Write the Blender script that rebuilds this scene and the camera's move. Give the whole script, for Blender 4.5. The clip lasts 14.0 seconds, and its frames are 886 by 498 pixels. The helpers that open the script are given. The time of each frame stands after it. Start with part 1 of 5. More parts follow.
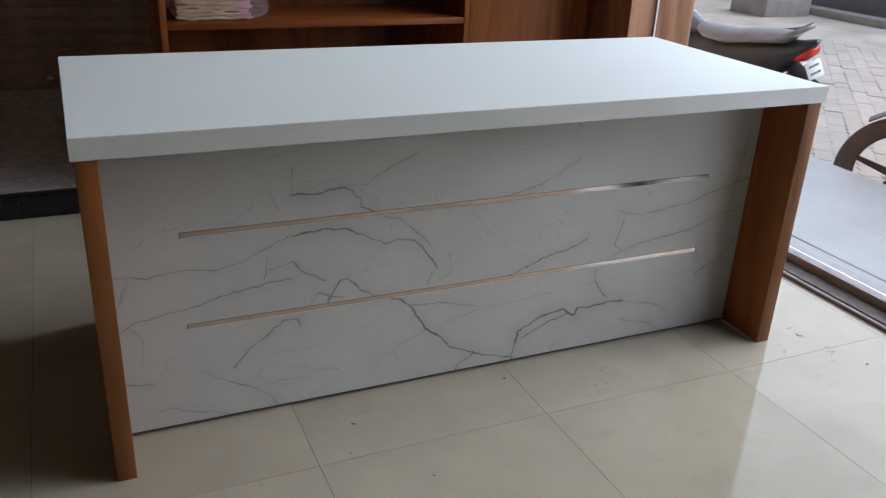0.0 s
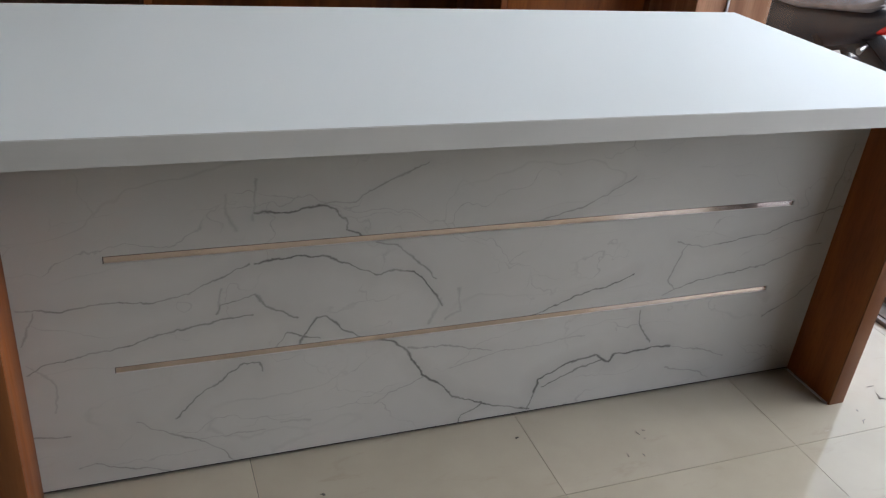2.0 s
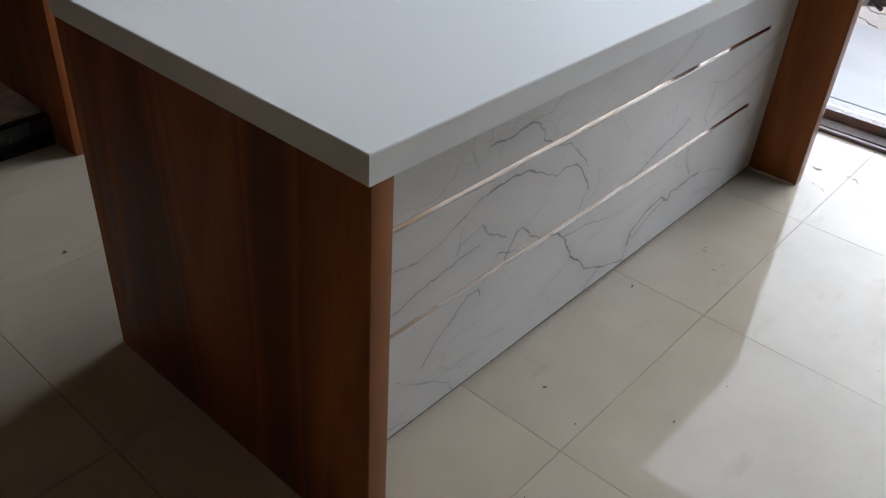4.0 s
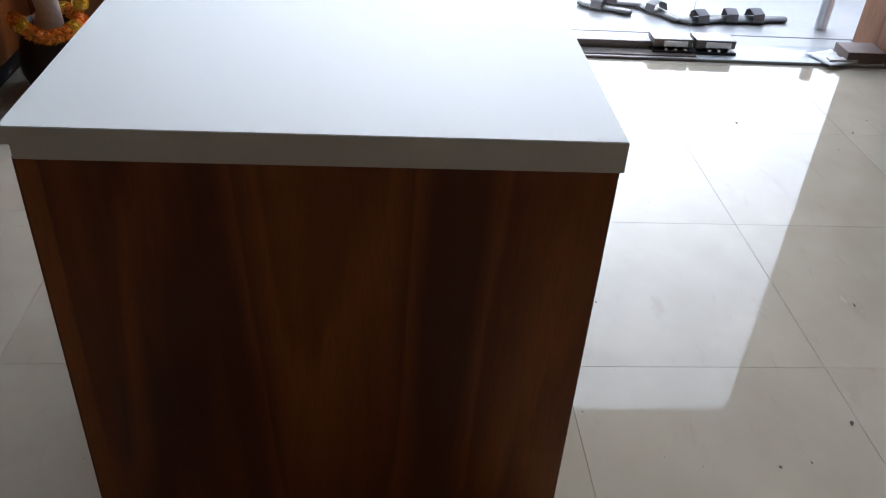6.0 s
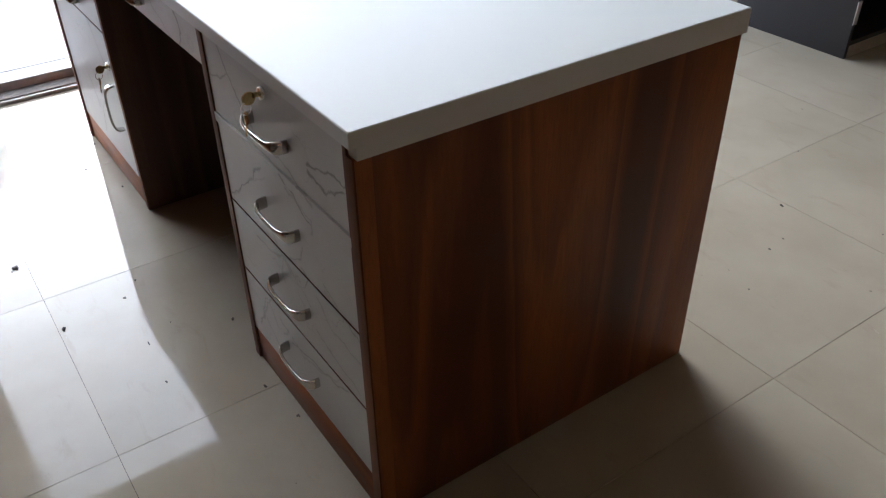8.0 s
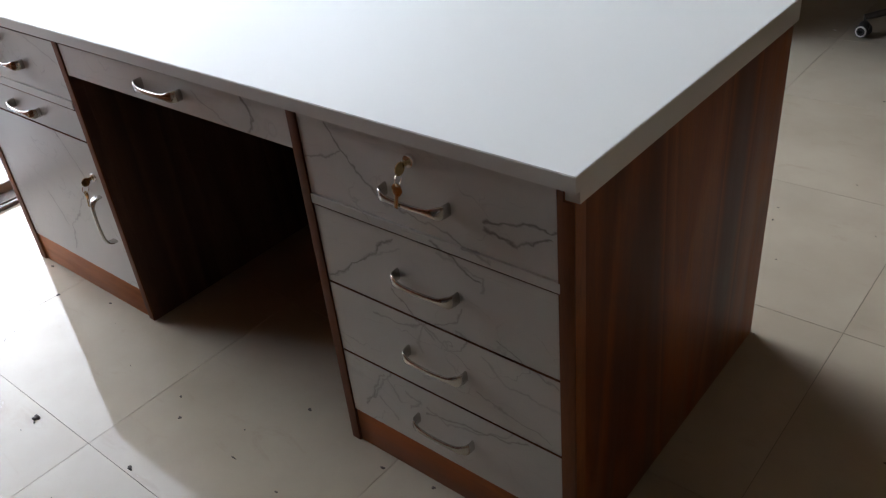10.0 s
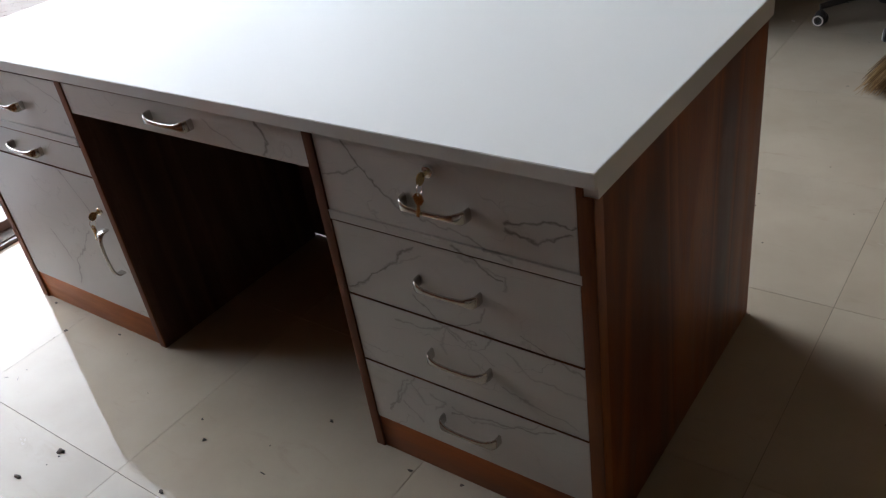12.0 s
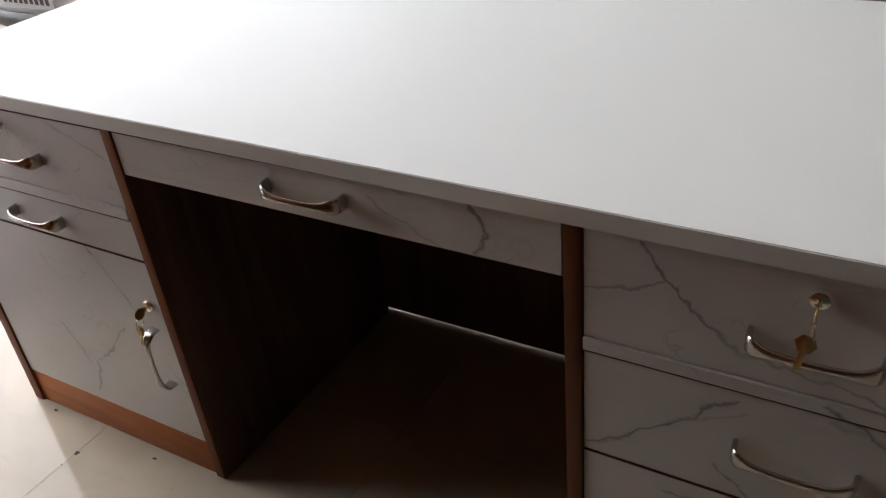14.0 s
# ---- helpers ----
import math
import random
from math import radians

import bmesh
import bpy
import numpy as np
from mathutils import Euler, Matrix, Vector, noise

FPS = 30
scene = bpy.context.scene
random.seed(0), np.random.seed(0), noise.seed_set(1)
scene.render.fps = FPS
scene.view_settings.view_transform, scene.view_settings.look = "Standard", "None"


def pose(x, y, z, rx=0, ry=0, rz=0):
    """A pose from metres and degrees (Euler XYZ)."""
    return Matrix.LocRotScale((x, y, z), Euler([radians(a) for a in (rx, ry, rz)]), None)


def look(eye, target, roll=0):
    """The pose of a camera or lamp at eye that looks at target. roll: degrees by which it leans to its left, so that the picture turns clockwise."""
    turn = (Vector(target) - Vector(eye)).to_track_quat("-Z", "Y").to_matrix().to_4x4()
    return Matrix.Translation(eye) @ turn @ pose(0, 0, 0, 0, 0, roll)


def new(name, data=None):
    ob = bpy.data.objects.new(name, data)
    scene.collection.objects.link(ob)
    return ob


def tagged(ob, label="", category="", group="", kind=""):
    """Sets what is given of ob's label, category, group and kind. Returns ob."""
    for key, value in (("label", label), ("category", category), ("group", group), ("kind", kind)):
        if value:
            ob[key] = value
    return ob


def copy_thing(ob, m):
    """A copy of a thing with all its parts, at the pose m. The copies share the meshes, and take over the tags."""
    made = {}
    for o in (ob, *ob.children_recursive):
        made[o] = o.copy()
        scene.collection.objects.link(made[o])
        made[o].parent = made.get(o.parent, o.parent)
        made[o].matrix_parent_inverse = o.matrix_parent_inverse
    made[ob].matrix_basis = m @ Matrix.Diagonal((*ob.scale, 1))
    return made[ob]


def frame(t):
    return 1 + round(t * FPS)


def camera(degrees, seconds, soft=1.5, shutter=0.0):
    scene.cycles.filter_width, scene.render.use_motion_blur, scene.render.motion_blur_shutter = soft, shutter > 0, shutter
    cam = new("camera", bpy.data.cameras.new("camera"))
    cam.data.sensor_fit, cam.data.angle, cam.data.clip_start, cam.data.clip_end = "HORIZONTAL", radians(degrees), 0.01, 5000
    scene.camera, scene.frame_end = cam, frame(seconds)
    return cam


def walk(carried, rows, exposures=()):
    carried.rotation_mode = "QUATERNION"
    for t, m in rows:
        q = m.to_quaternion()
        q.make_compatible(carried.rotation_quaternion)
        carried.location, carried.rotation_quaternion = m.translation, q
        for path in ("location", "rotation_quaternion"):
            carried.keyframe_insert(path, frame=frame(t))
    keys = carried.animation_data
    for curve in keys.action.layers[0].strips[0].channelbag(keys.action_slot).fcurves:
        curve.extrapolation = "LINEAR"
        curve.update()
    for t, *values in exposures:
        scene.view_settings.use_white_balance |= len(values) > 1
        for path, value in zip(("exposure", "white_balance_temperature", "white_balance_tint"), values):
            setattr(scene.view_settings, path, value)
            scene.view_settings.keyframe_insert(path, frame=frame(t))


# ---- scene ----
cam = camera(55.7, 14.0, soft=1.25)
PATH = [
    (0, (0.015, -1.575, 1.206), (0.784, 0.088, 0.403), 2.7),
    (0.5, (0.083, -1.411, 1.201), (0.863, 0.23, 0.366), 2.7),
    (1, (0.201, -1.293, 1.183), (0.972, 0.322, 0.29), 2.8),
    (1.5, (0.352, -1.204, 1.187), (1.051, 0.438, 0.284), 4.9),
    (2, (0.24, -1.138, 1.202), (0.931, 0.484, 0.256), 6.0),
    (2.5, (-0.009, -1.085, 1.215), (0.678, 0.508, 0.221), 5.5),
    (3, (-0.184, -0.976, 1.201), (0.677, 0.514, 0.182), 6.5),
    (3.5, (-0.367, -0.787, 1.217), (0.701, 0.506, 0.128), 6.9),
    (4, (-0.59, -0.607, 1.225), (0.673, 0.439, 0.079), 4.0),
    (4.2, (-0.642, -0.514, 1.217), (0.674, 0.427, 0.042), 4.6),
    (6.3, (-0.946, 0.43, 1.227), (0.669, 0.159, 0.078), 3.6),
    (6.5, (-0.961, 0.508, 1.223), (0.631, 0.179, 0.058), 3.6),
    (7, (-0.925, 0.715, 1.2), (0.616, 0.154, 0.055), 3.7),
    (7.5, (-0.843, 0.95, 1.224), (0.572, 0.139, 0.066), 3.9),
    (8, (-0.829, 1.178, 1.233), (0.527, 0.263, 0.083), -1.0),
    (8.2, (-0.783, 1.236, 1.235), (0.564, 0.313, 0.08), -1.5),
    (10.3, (-0.461, 1.53, 1.26), (0.622, 0.25, 0.17), -6.8),
    (10.5, (-0.459, 1.53, 1.262), (0.596, 0.226, 0.172), -7.0),
    (11, (-0.454, 1.519, 1.267), (0.522, 0.16, 0.171), -7.1),
    (11.5, (-0.45, 1.565, 1.272), (0.508, 0.199, 0.168), -6.9),
    (12, (-0.447, 1.618, 1.29), (0.632, 0.324, 0.212), -9.1),
    (12.5, (-0.359, 1.588, 1.269), (0.721, 0.275, 0.215), -9.0),
    (13, (-0.157, 1.525, 1.274), (0.942, 0.193, 0.266), -9.8),
    (13.5, (0.051, 1.488, 1.234), (1.132, 0.138, 0.229), -9.2),
    (14, (0.234, 1.457, 1.203), (1.157, 0.046, 0.127), -6.3),
]
EXPOSURES = [(0, 1.26, 5430, 9), (1.5, 1.25, 5550, 9.5), (3, 1.33, 5720, 10.5), (4, 1.43, 5450, 10.5), (6.5, 1.76, 5260, 10.5), (7.5, 1.99, 5380, 10.5), (8.2, 1.97, 5380, 10.5), (10.5, 1.75, 5570, 11), (11, 1.73, 5570, 11.5), (12.5, 1.66, 5630, 10.5), (13, 1.60, 5680, 9), (13.5, 1.47, 5900, 12.5), (14, 1.56, 6060, 14)]
walk(cam, [(t, look(eye, target, roll)) for t, eye, target, roll in PATH], EXPOSURES)
SKY_STRENGTH, SUN_STRENGTH = 0.06, 1.5
BIKE1 = (4.27, 3.27, 103)
CAR = (4.83, -1.54, 0)

# ---------------------------------------------------------------- light
world = bpy.data.worlds.new("overcast_sky")
scene.world = world
world.use_nodes = True
wn, wl = world.node_tree.nodes, world.node_tree.links
sky = wn.new("ShaderNodeTexSky")
sky.sky_type = "NISHITA"
sky.sun_disc = False
SUN_EL, SUN_AZ = radians(24), radians(97)
sky.sun_elevation, sky.sun_rotation = SUN_EL, SUN_AZ
sky.air_density, sky.dust_density, sky.ozone_density = 1.0, 6.0, 1.5
wn["Background"].inputs["Strength"].default_value = SKY_STRENGTH
haze = wn.new("ShaderNodeHueSaturation")
haze.inputs["Saturation"].default_value = 0.45
wl.new(sky.outputs["Color"], haze.inputs["Color"])
wl.new(haze.outputs["Color"], wn["Background"].inputs["Color"])

sun = new("sun", bpy.data.lights.new("sun", "SUN"))
sun.data.energy, sun.data.angle, sun.data.color = SUN_STRENGTH, radians(115), (0.985, 0.99, 1.0)
sun_way = Vector((math.sin(SUN_AZ) * math.cos(SUN_EL), math.cos(SUN_AZ) * math.cos(SUN_EL), math.sin(SUN_EL)))
sun.matrix_world = look(sun_way * 20, (0, 0, 0))


# ---------------------------------------------------------------- materials
class Mat:
    """A node material with a few short cuts."""

    def __init__(self, name, color=(0.5, 0.5, 0.5), rough=0.5, metal=0.0, spec=0.5):
        self.m = bpy.data.materials.new(name)
        self.m.use_nodes = True
        self.n, self.l = self.m.node_tree.nodes, self.m.node_tree.links
        self.b = self.n["Principled BSDF"]
        self.put("Base Color", (*color[:3], 1))
        self.put("Roughness", rough)
        self.put("Metallic", metal)
        self.put("Specular IOR Level", spec)

    def put(self, name, value):
        s = self.b.inputs[name]
        if hasattr(value, "is_output"):
            self.l.new(value, s)
        else:
            s.default_value = value

    def wire(self, socket, value):
        if hasattr(value, "is_output"):
            self.l.new(value, socket)
        else:
            socket.default_value = value

    def coords(self, scale=(1, 1, 1), rot=(0, 0, 0), kind="Object", shift=False):
        c = self.n.new("ShaderNodeTexCoord").outputs[kind]
        mp = self.n.new("ShaderNodeMapping")
        self.l.new(c, mp.inputs["Vector"])
        mp.inputs["Scale"].default_value, mp.inputs["Rotation"].default_value = scale, rot
        if shift:
            r = self.n.new("ShaderNodeObjectInfo").outputs["Random"]
            s = self.n.new("ShaderNodeVectorMath")
            s.operation = "SCALE"
            s.inputs[0].default_value = (37.0, 19.0, 53.0)
            self.l.new(r, s.inputs["Scale"])
            self.l.new(s.outputs[0], mp.inputs["Location"])
        return mp.outputs[0]

    def noise(self, vec, scale=5, detail=6, rough=0.55, dist=0.0, color=False):
        t = self.n.new("ShaderNodeTexNoise")
        self.l.new(vec, t.inputs["Vector"])
        t.inputs["Scale"].default_value, t.inputs["Detail"].default_value = scale, detail
        t.inputs["Roughness"].default_value, t.inputs["Distortion"].default_value = rough, dist
        return t.outputs["Color" if color else "Fac"]

    def ramp(self, fac, stops):
        r = self.n.new("ShaderNodeValToRGB")
        self.l.new(fac, r.inputs["Fac"])
        e = r.color_ramp.elements
        while len(e) < len(stops):
            e.new(0.5)
        for k, (p, c) in zip(e, stops):
            k.position = p
            k.color = (c, c, c, 1) if isinstance(c, (int, float)) else (*c[:3], 1)
        return r.outputs["Color"]

    def math(self, op, a, b=0.0, clamp=False):
        k = self.n.new("ShaderNodeMath")
        k.operation, k.use_clamp = op, clamp
        self.wire(k.inputs[0], a)
        self.wire(k.inputs[1], b)
        return k.outputs[0]

    def vec(self, op, a, b=None, scale=None):
        k = self.n.new("ShaderNodeVectorMath")
        k.operation = op
        self.wire(k.inputs[0], a)
        if b is not None:
            self.wire(k.inputs[1], b)
        if scale is not None:
            self.wire(k.inputs["Scale"], scale)
        return k.outputs["Value" if op in ("DOT_PRODUCT", "LENGTH") else "Vector"]

    def chain(self, after, vec):
        """vec as it is, but worked out only once the number after is known."""
        k = self.n.new("ShaderNodeVectorMath")
        k.operation = "MULTIPLY_ADD"
        self.l.new(after, k.inputs[0])
        k.inputs[1].default_value = (1e-9, 1e-9, 1e-9)
        self.l.new(vec, k.inputs[2])
        return k.outputs["Vector"]

    def mix(self, fac, a, b, blend="MIX"):
        k = self.n.new("ShaderNodeMix")
        k.data_type, k.blend_type = "RGBA", blend
        self.wire(k.inputs["Factor"], fac)
        ins = [s for s in k.inputs if s.type == "RGBA"]
        self.wire(ins[0], a if hasattr(a, "is_output") else (*a[:3], 1))
        self.wire(ins[1], b if hasattr(b, "is_output") else (*b[:3], 1))
        return [s for s in k.outputs if s.type == "RGBA"][0]

    def bump(self, height, strength=0.2, distance=0.002):
        k = self.n.new("ShaderNodeBump")
        k.inputs["Strength"].default_value, k.inputs["Distance"].default_value = strength, distance
        self.l.new(height, k.inputs["Height"])
        self.put("Normal", k.outputs[0])


def plain(name, color, rough=0.5, metal=0.0, var=0.15, scale=20, bump=0.05, spec=0.5):
    """A painted, moulded or cast surface: slight mottling, uneven gloss and a fine grain."""
    k = Mat(name, color, rough, metal, spec)
    v = k.coords()
    n1, n2 = k.noise(v, scale), k.noise(v, scale * 9, 3)
    lo = tuple(c * (1 - var) for c in color[:3])
    hi = tuple(min(1, c * (1 + var)) for c in color[:3])
    k.put("Base Color", k.ramp(n1, [(0.3, lo), (0.7, hi)]))
    k.put("Roughness", k.ramp(n1, [(0.2, max(0.02, rough * (1 - var * 0.6))), (0.8, min(1, rough * (1 + var * 0.6)))]))
    if bump:
        k.bump(n2, bump, 0.001)
    return k.m


def wood(name, axis="z", tint=1.0, rough=0.48, dark=(0.105, 0.0300, 0.0082), mid=(0.210, 0.0625, 0.0140), light=(0.315, 0.102, 0.0220)):
    """Walnut-coloured laminate: broad heartwood bands with one crisp side, feathered figure and fine pores along one axis."""
    k = Mat(name, mid, rough, 0.0, 0.24)
    def along(f):
        return {"x": (f, 1, 1), "y": (1, f, 1), "z": (1, 1, f)}[axis]
    v = k.coords(along(0.10), shift=True)
    warp = k.vec("SUBTRACT", k.noise(v, 5.0, 4, 0.6, color=True), (0.5, 0.5, 0.5))
    v2 = k.vec("ADD", v, k.vec("SCALE", warp, scale=0.085))
    band = k.noise(v2, 4.2, 1, 0.4)
    ring = k.math("FRACT", k.math("MULTIPLY", band, 7.0))
    ring = k.ramp(ring, [(0.0, 0.0), (0.55, 0.55), (0.86, 1.0), (1.0, 0.0)])
    figure = k.noise(v2, 21, 4, 0.6, 0.4)
    fine = k.noise(v2, 230, 3, 0.6)
    f = k.math("ADD", k.math("MULTIPLY", band, 0.66), k.math("ADD", k.math("MULTIPLY", ring, 0.13), k.math("MULTIPLY", figure, 0.27)))
    t = lambda c: tuple(x * tint for x in c)
    col = k.ramp(f, [(0.37, t(dark)), (0.50, t(mid)), (0.64, t(light)), (0.74, t(tuple(c * 0.75 for c in light)))])
    # darker smoky blotches
    smoke = k.ramp(k.noise(k.coords(along(0.35), shift=True), 3.6, 3, 0.5), [(0.54, 0.0), (0.72, 0.42)])
    col = k.mix(smoke, col, t(dark))
    col = k.mix(k.ramp(fine, [(0.45, 0.0), (0.75, 0.35)]), col, t(dark))
    k.put("Base Color", col)
    k.put("Roughness", k.ramp(figure, [(0.3, rough * 0.85), (0.7, rough * 1.2)]))
    k.bump(fine, 0.05, 0.0006)
    return k.m


def marble(name, veins, seed=0.0, base=(0.50, 0.485, 0.450), ink=(0.11, 0.105, 0.098), slim=0.62, bend=1.0, crack=1.0, bold=1.0):
    """White stone-print laminate with grey veins in the x-z plane: each vein runs from point to point, bent by noise."""
    k = Mat(name, base, 0.28)
    v = k.coords((1, 0, 1))
    big = k.vec("SUBTRACT", k.noise(v, 7 + seed, 3, 0.55, color=True), (0.5, 0.5, 0.5))
    small = k.vec("SUBTRACT", k.noise(v, 34 + seed, 3, 0.6, color=True), (0.5, 0.5, 0.5))
    p = k.vec("ADD", v, k.vec("ADD", k.vec("SCALE", big, scale=0.045 * bend), k.vec("SCALE", small, scale=0.022 * max(bend, 0.8))))
    p = k.vec("MULTIPLY", p, (1, 0, 1))
    thick = k.ramp(k.noise(v, 16 + seed, 3), [(0.32, 0.55), (0.7, 1.6)])
    fade = k.ramp(k.noise(v, 11 + seed, 2), [(0.28, 0.65), (0.58, 1.3)])
    total, spot, count = None, p, 0
    for width, force, *run in veins:
        near = None
        for x0, z0, x1, z1 in zip(run[0::2], run[1::2], run[2::2], run[3::2]):
            if count and count % 6 == 0:
                # the veins are worked out a few at a time, which keeps the shader small
                p = k.chain(near if total is None else total, spot)
            count += 1
            d = (x1 - x0, 0, z1 - z0)
            q = k.vec("SUBTRACT", p, (x0, 0, z0))
            t = k.math("MULTIPLY", k.vec("DOT_PRODUCT", q, d), 1 / max(1e-6, d[0] ** 2 + d[2] ** 2), clamp=True)
            dist = k.vec("LENGTH", k.vec("SUBTRACT", q, k.vec("SCALE", d, scale=t)))
            near = dist if near is None else k.math("MINIMUM", near, dist)
        core = k.math("SUBTRACT", 1.0, k.math("DIVIDE", near, k.math("MULTIPLY", thick, width * slim)), clamp=True)
        halo = k.math("MULTIPLY", k.math("SUBTRACT", 1.0, k.math("DIVIDE", near, width * 7), clamp=True), 0.13)
        m = k.math("MULTIPLY", k.math("MAXIMUM", core, halo), force * bold)
        total = m if total is None else k.math("MAXIMUM", total, m)
    total = k.math("MULTIPLY", total, fade)
    # faint hairlines all over
    slant = k.coords((0.5, 0, 1.9), (0, 0.5, 0))
    h = k.noise(k.vec("ADD", slant, k.vec("SCALE", big, scale=0.10)), 3.2 + seed, 1, 0.4)
    hair = k.math("SUBTRACT", 1.0, k.math("MULTIPLY", k.math("ABSOLUTE", k.math("SUBTRACT", h, 0.5)), 150.0), clamp=True)
    hair = k.math("MULTIPLY", hair, k.math("MULTIPLY", k.ramp(k.noise(v, 4.0, 2), [(0.42, 0.0), (0.60, 1.0)]), 0.17))
    # thin wandering cracks, broken up by a mask
    for scale, wide, mask, force in ((2.3, 0.0042, 5.0, 0.50), (4.1, 0.0048, 7.0, 0.34)):
        cell = k.n.new("ShaderNodeTexVoronoi")
        cell.feature = "DISTANCE_TO_EDGE"
        cell.inputs["Scale"].default_value = scale
        tilt = k.coords((0.62, 0, 1.25), (0, 0.45 + seed, 0))
        k.l.new(k.vec("ADD", k.chain(total, tilt), k.vec("ADD", k.vec("SCALE", big, scale=0.16), k.vec("SCALE", small, scale=0.016))), cell.inputs["Vector"])
        line = k.math("SUBTRACT", 1.0, k.math("DIVIDE", cell.outputs["Distance"], k.math("MULTIPLY", thick, wide * scale / 3.0)), clamp=True)
        line = k.math("MULTIPLY", line, k.math("MULTIPLY", k.ramp(k.noise(v, mask + seed, 2), [(0.46, 0.0), (0.60, 1.0)]), force * crack))
        hair = k.math("MAXIMUM", hair, line)
    cloud = k.noise(v, 3.0, 4)
    ground = k.ramp(cloud, [(0.3, tuple(c * 0.93 for c in base)), (0.7, tuple(min(1, c * 1.05) for c in base))])
    col = k.mix(k.math("MAXIMUM", total, hair, clamp=True), ground, ink)
    k.put("Base Color", col)
    k.put("Roughness", 0.33)
    k.bump(k.noise(v, 300, 2), 0.012, 0.0003)
    return k.m


def tile_material():
    k = Mat("cream_polished_tile", (0.55, 0.52, 0.45), 0.08, 0.0, 0.40)
    w = k.coords(shift=True)
    r = k.n.new("ShaderNodeObjectInfo").outputs["Random"]
    cloud = k.noise(w, 3.5, 5)
    base = k.ramp(cloud, [(0.3, (0.375, 0.330, 0.250)), (0.7, (0.445, 0.398, 0.308))])
    base = k.mix(k.math("MULTIPLY", r, 0.10), base, (0.48, 0.455, 0.40))
    dust = k.ramp(k.noise(w, 9, 7, 0.7), [(0.52, 0.0), (0.72, 1.0)])
    base = k.mix(k.math("MULTIPLY", dust, 0.17), base, (0.37, 0.31, 0.24))
    smear = k.ramp(k.noise(k.coords((1.0, 3.5, 1), (0, 0, 0.6), shift=True), 6.0, 6, 0.65, 0.6), [(0.60, 0.0), (0.70, 1.0)])
    base = k.mix(k.math("MULTIPLY", smear, 0.26), base, (0.29, 0.235, 0.175))
    k.put("Base Color", base)
    k.put("Roughness", k.math("ADD", 0.038, k.math("ADD", k.math("MULTIPLY", dust, 0.16), k.math("MULTIPLY", smear, 0.20))))
    k.bump(k.noise(w, 5.0, 3), 0.04, 0.002)
    return k.m


def paver_material():
    k = Mat("concrete_paver", (0.36, 0.32, 0.28), 0.9)
    v = k.coords(kind="Object")
    r = k.n.new("ShaderNodeNewGeometry").outputs["Random Per Island"]
    o = k.n.new("ShaderNodeObjectInfo").outputs["Random"]
    both = k.math("FRACT", k.math("ADD", r, o))
    base = k.ramp(both, [(0.0, (0.47, 0.42, 0.37)), (0.5, (0.53, 0.475, 0.42)), (1.0, (0.58, 0.525, 0.465))])
    dirt = k.ramp(k.noise(v, 0.8, 6), [(0.38, 0.0), (0.62, 0.85)])
    k.put("Base Color", k.mix(dirt, base, (0.46, 0.40, 0.34)))
    k.bump(k.noise(v, 70, 4), 0.4, 0.004)
    return k.m


# each vein: width, strength, then its points x, z, x, z ...
FRONT_VEINS_ONE = (
    (0.0042, 0.60, 0.053, 0.409, 0.123, 0.396, 0.198, 0.405, 0.264, 0.394, 0.323, 0.406, 0.364, 0.431, 0.425, 0.457),
    (0.0050, 0.90, 0.435, 0.457, 0.466, 0.459, 0.529, 0.460, 0.572, 0.453, 0.605, 0.434, 0.660, 0.409, 0.700, 0.413, 0.735, 0.406, 0.765, 0.375, 0.801, 0.322),
    (0.0042, 0.60, 0.050, 0.277, 0.086, 0.294, 0.200, 0.312, 0.269, 0.329, 0.391, 0.349, 0.432, 0.350),
    (0.0042, 0.55, 0.371, 0.363, 0.377, 0.377, 0.437, 0.395, 0.454, 0.368, 0.512, 0.333),
    (0.0045, 0.65, 0.478, 0.271, 0.497, 0.301, 0.555, 0.279),
    (0.0045, 0.65, 0.516, 0.274, 0.550, 0.328, 0.569, 0.329, 0.605, 0.291, 0.640, 0.268),
    (0.0045, 0.60, 0.288, 0.139, 0.332, 0.184, 0.418, 0.246, 0.445, 0.244, 0.448, 0.222),)
FRONT_VEINS_TWO = (
    (0.0055, 0.90, 0.640, 0.268, 0.698, 0.248, 0.735, 0.221, 0.773, 0.154, 0.812, 0.129, 0.845, 0.090, 0.919, 0.053, 0.999, 0.025, 1.038, 0.013),
    (0.0048, 0.75, 0.863, 0.007, 0.874, 0.030, 0.919, 0.053),
    (0.0035, 0.40, 0.774, 0.150, 0.671, 0.100),
    (0.0050, 0.80, 0.438, 0.553, 0.489, 0.549, 0.551, 0.561, 0.577, 0.551, 0.599, 0.532, 0.602, 0.507, 0.632, 0.492),
    (0.0040, 0.45, 0.556, 0.562, 0.615, 0.566, 0.657, 0.591, 0.745, 0.630),
    (0.0042, 0.50, 0.659, 0.476, 0.705, 0.461, 0.752, 0.418, 0.783, 0.385),
    (0.0040, 0.60, 0.047, 0.141, 0.103, 0.131),
    (0.0035, 0.45, 0.111, 0.056, 0.141, 0.059, 0.271, 0.014),
    (0.0040, 0.50, 0.217, 0.142, 0.276, 0.105, 0.327, 0.081, 0.368, 0.046, 0.394, 0.008),)
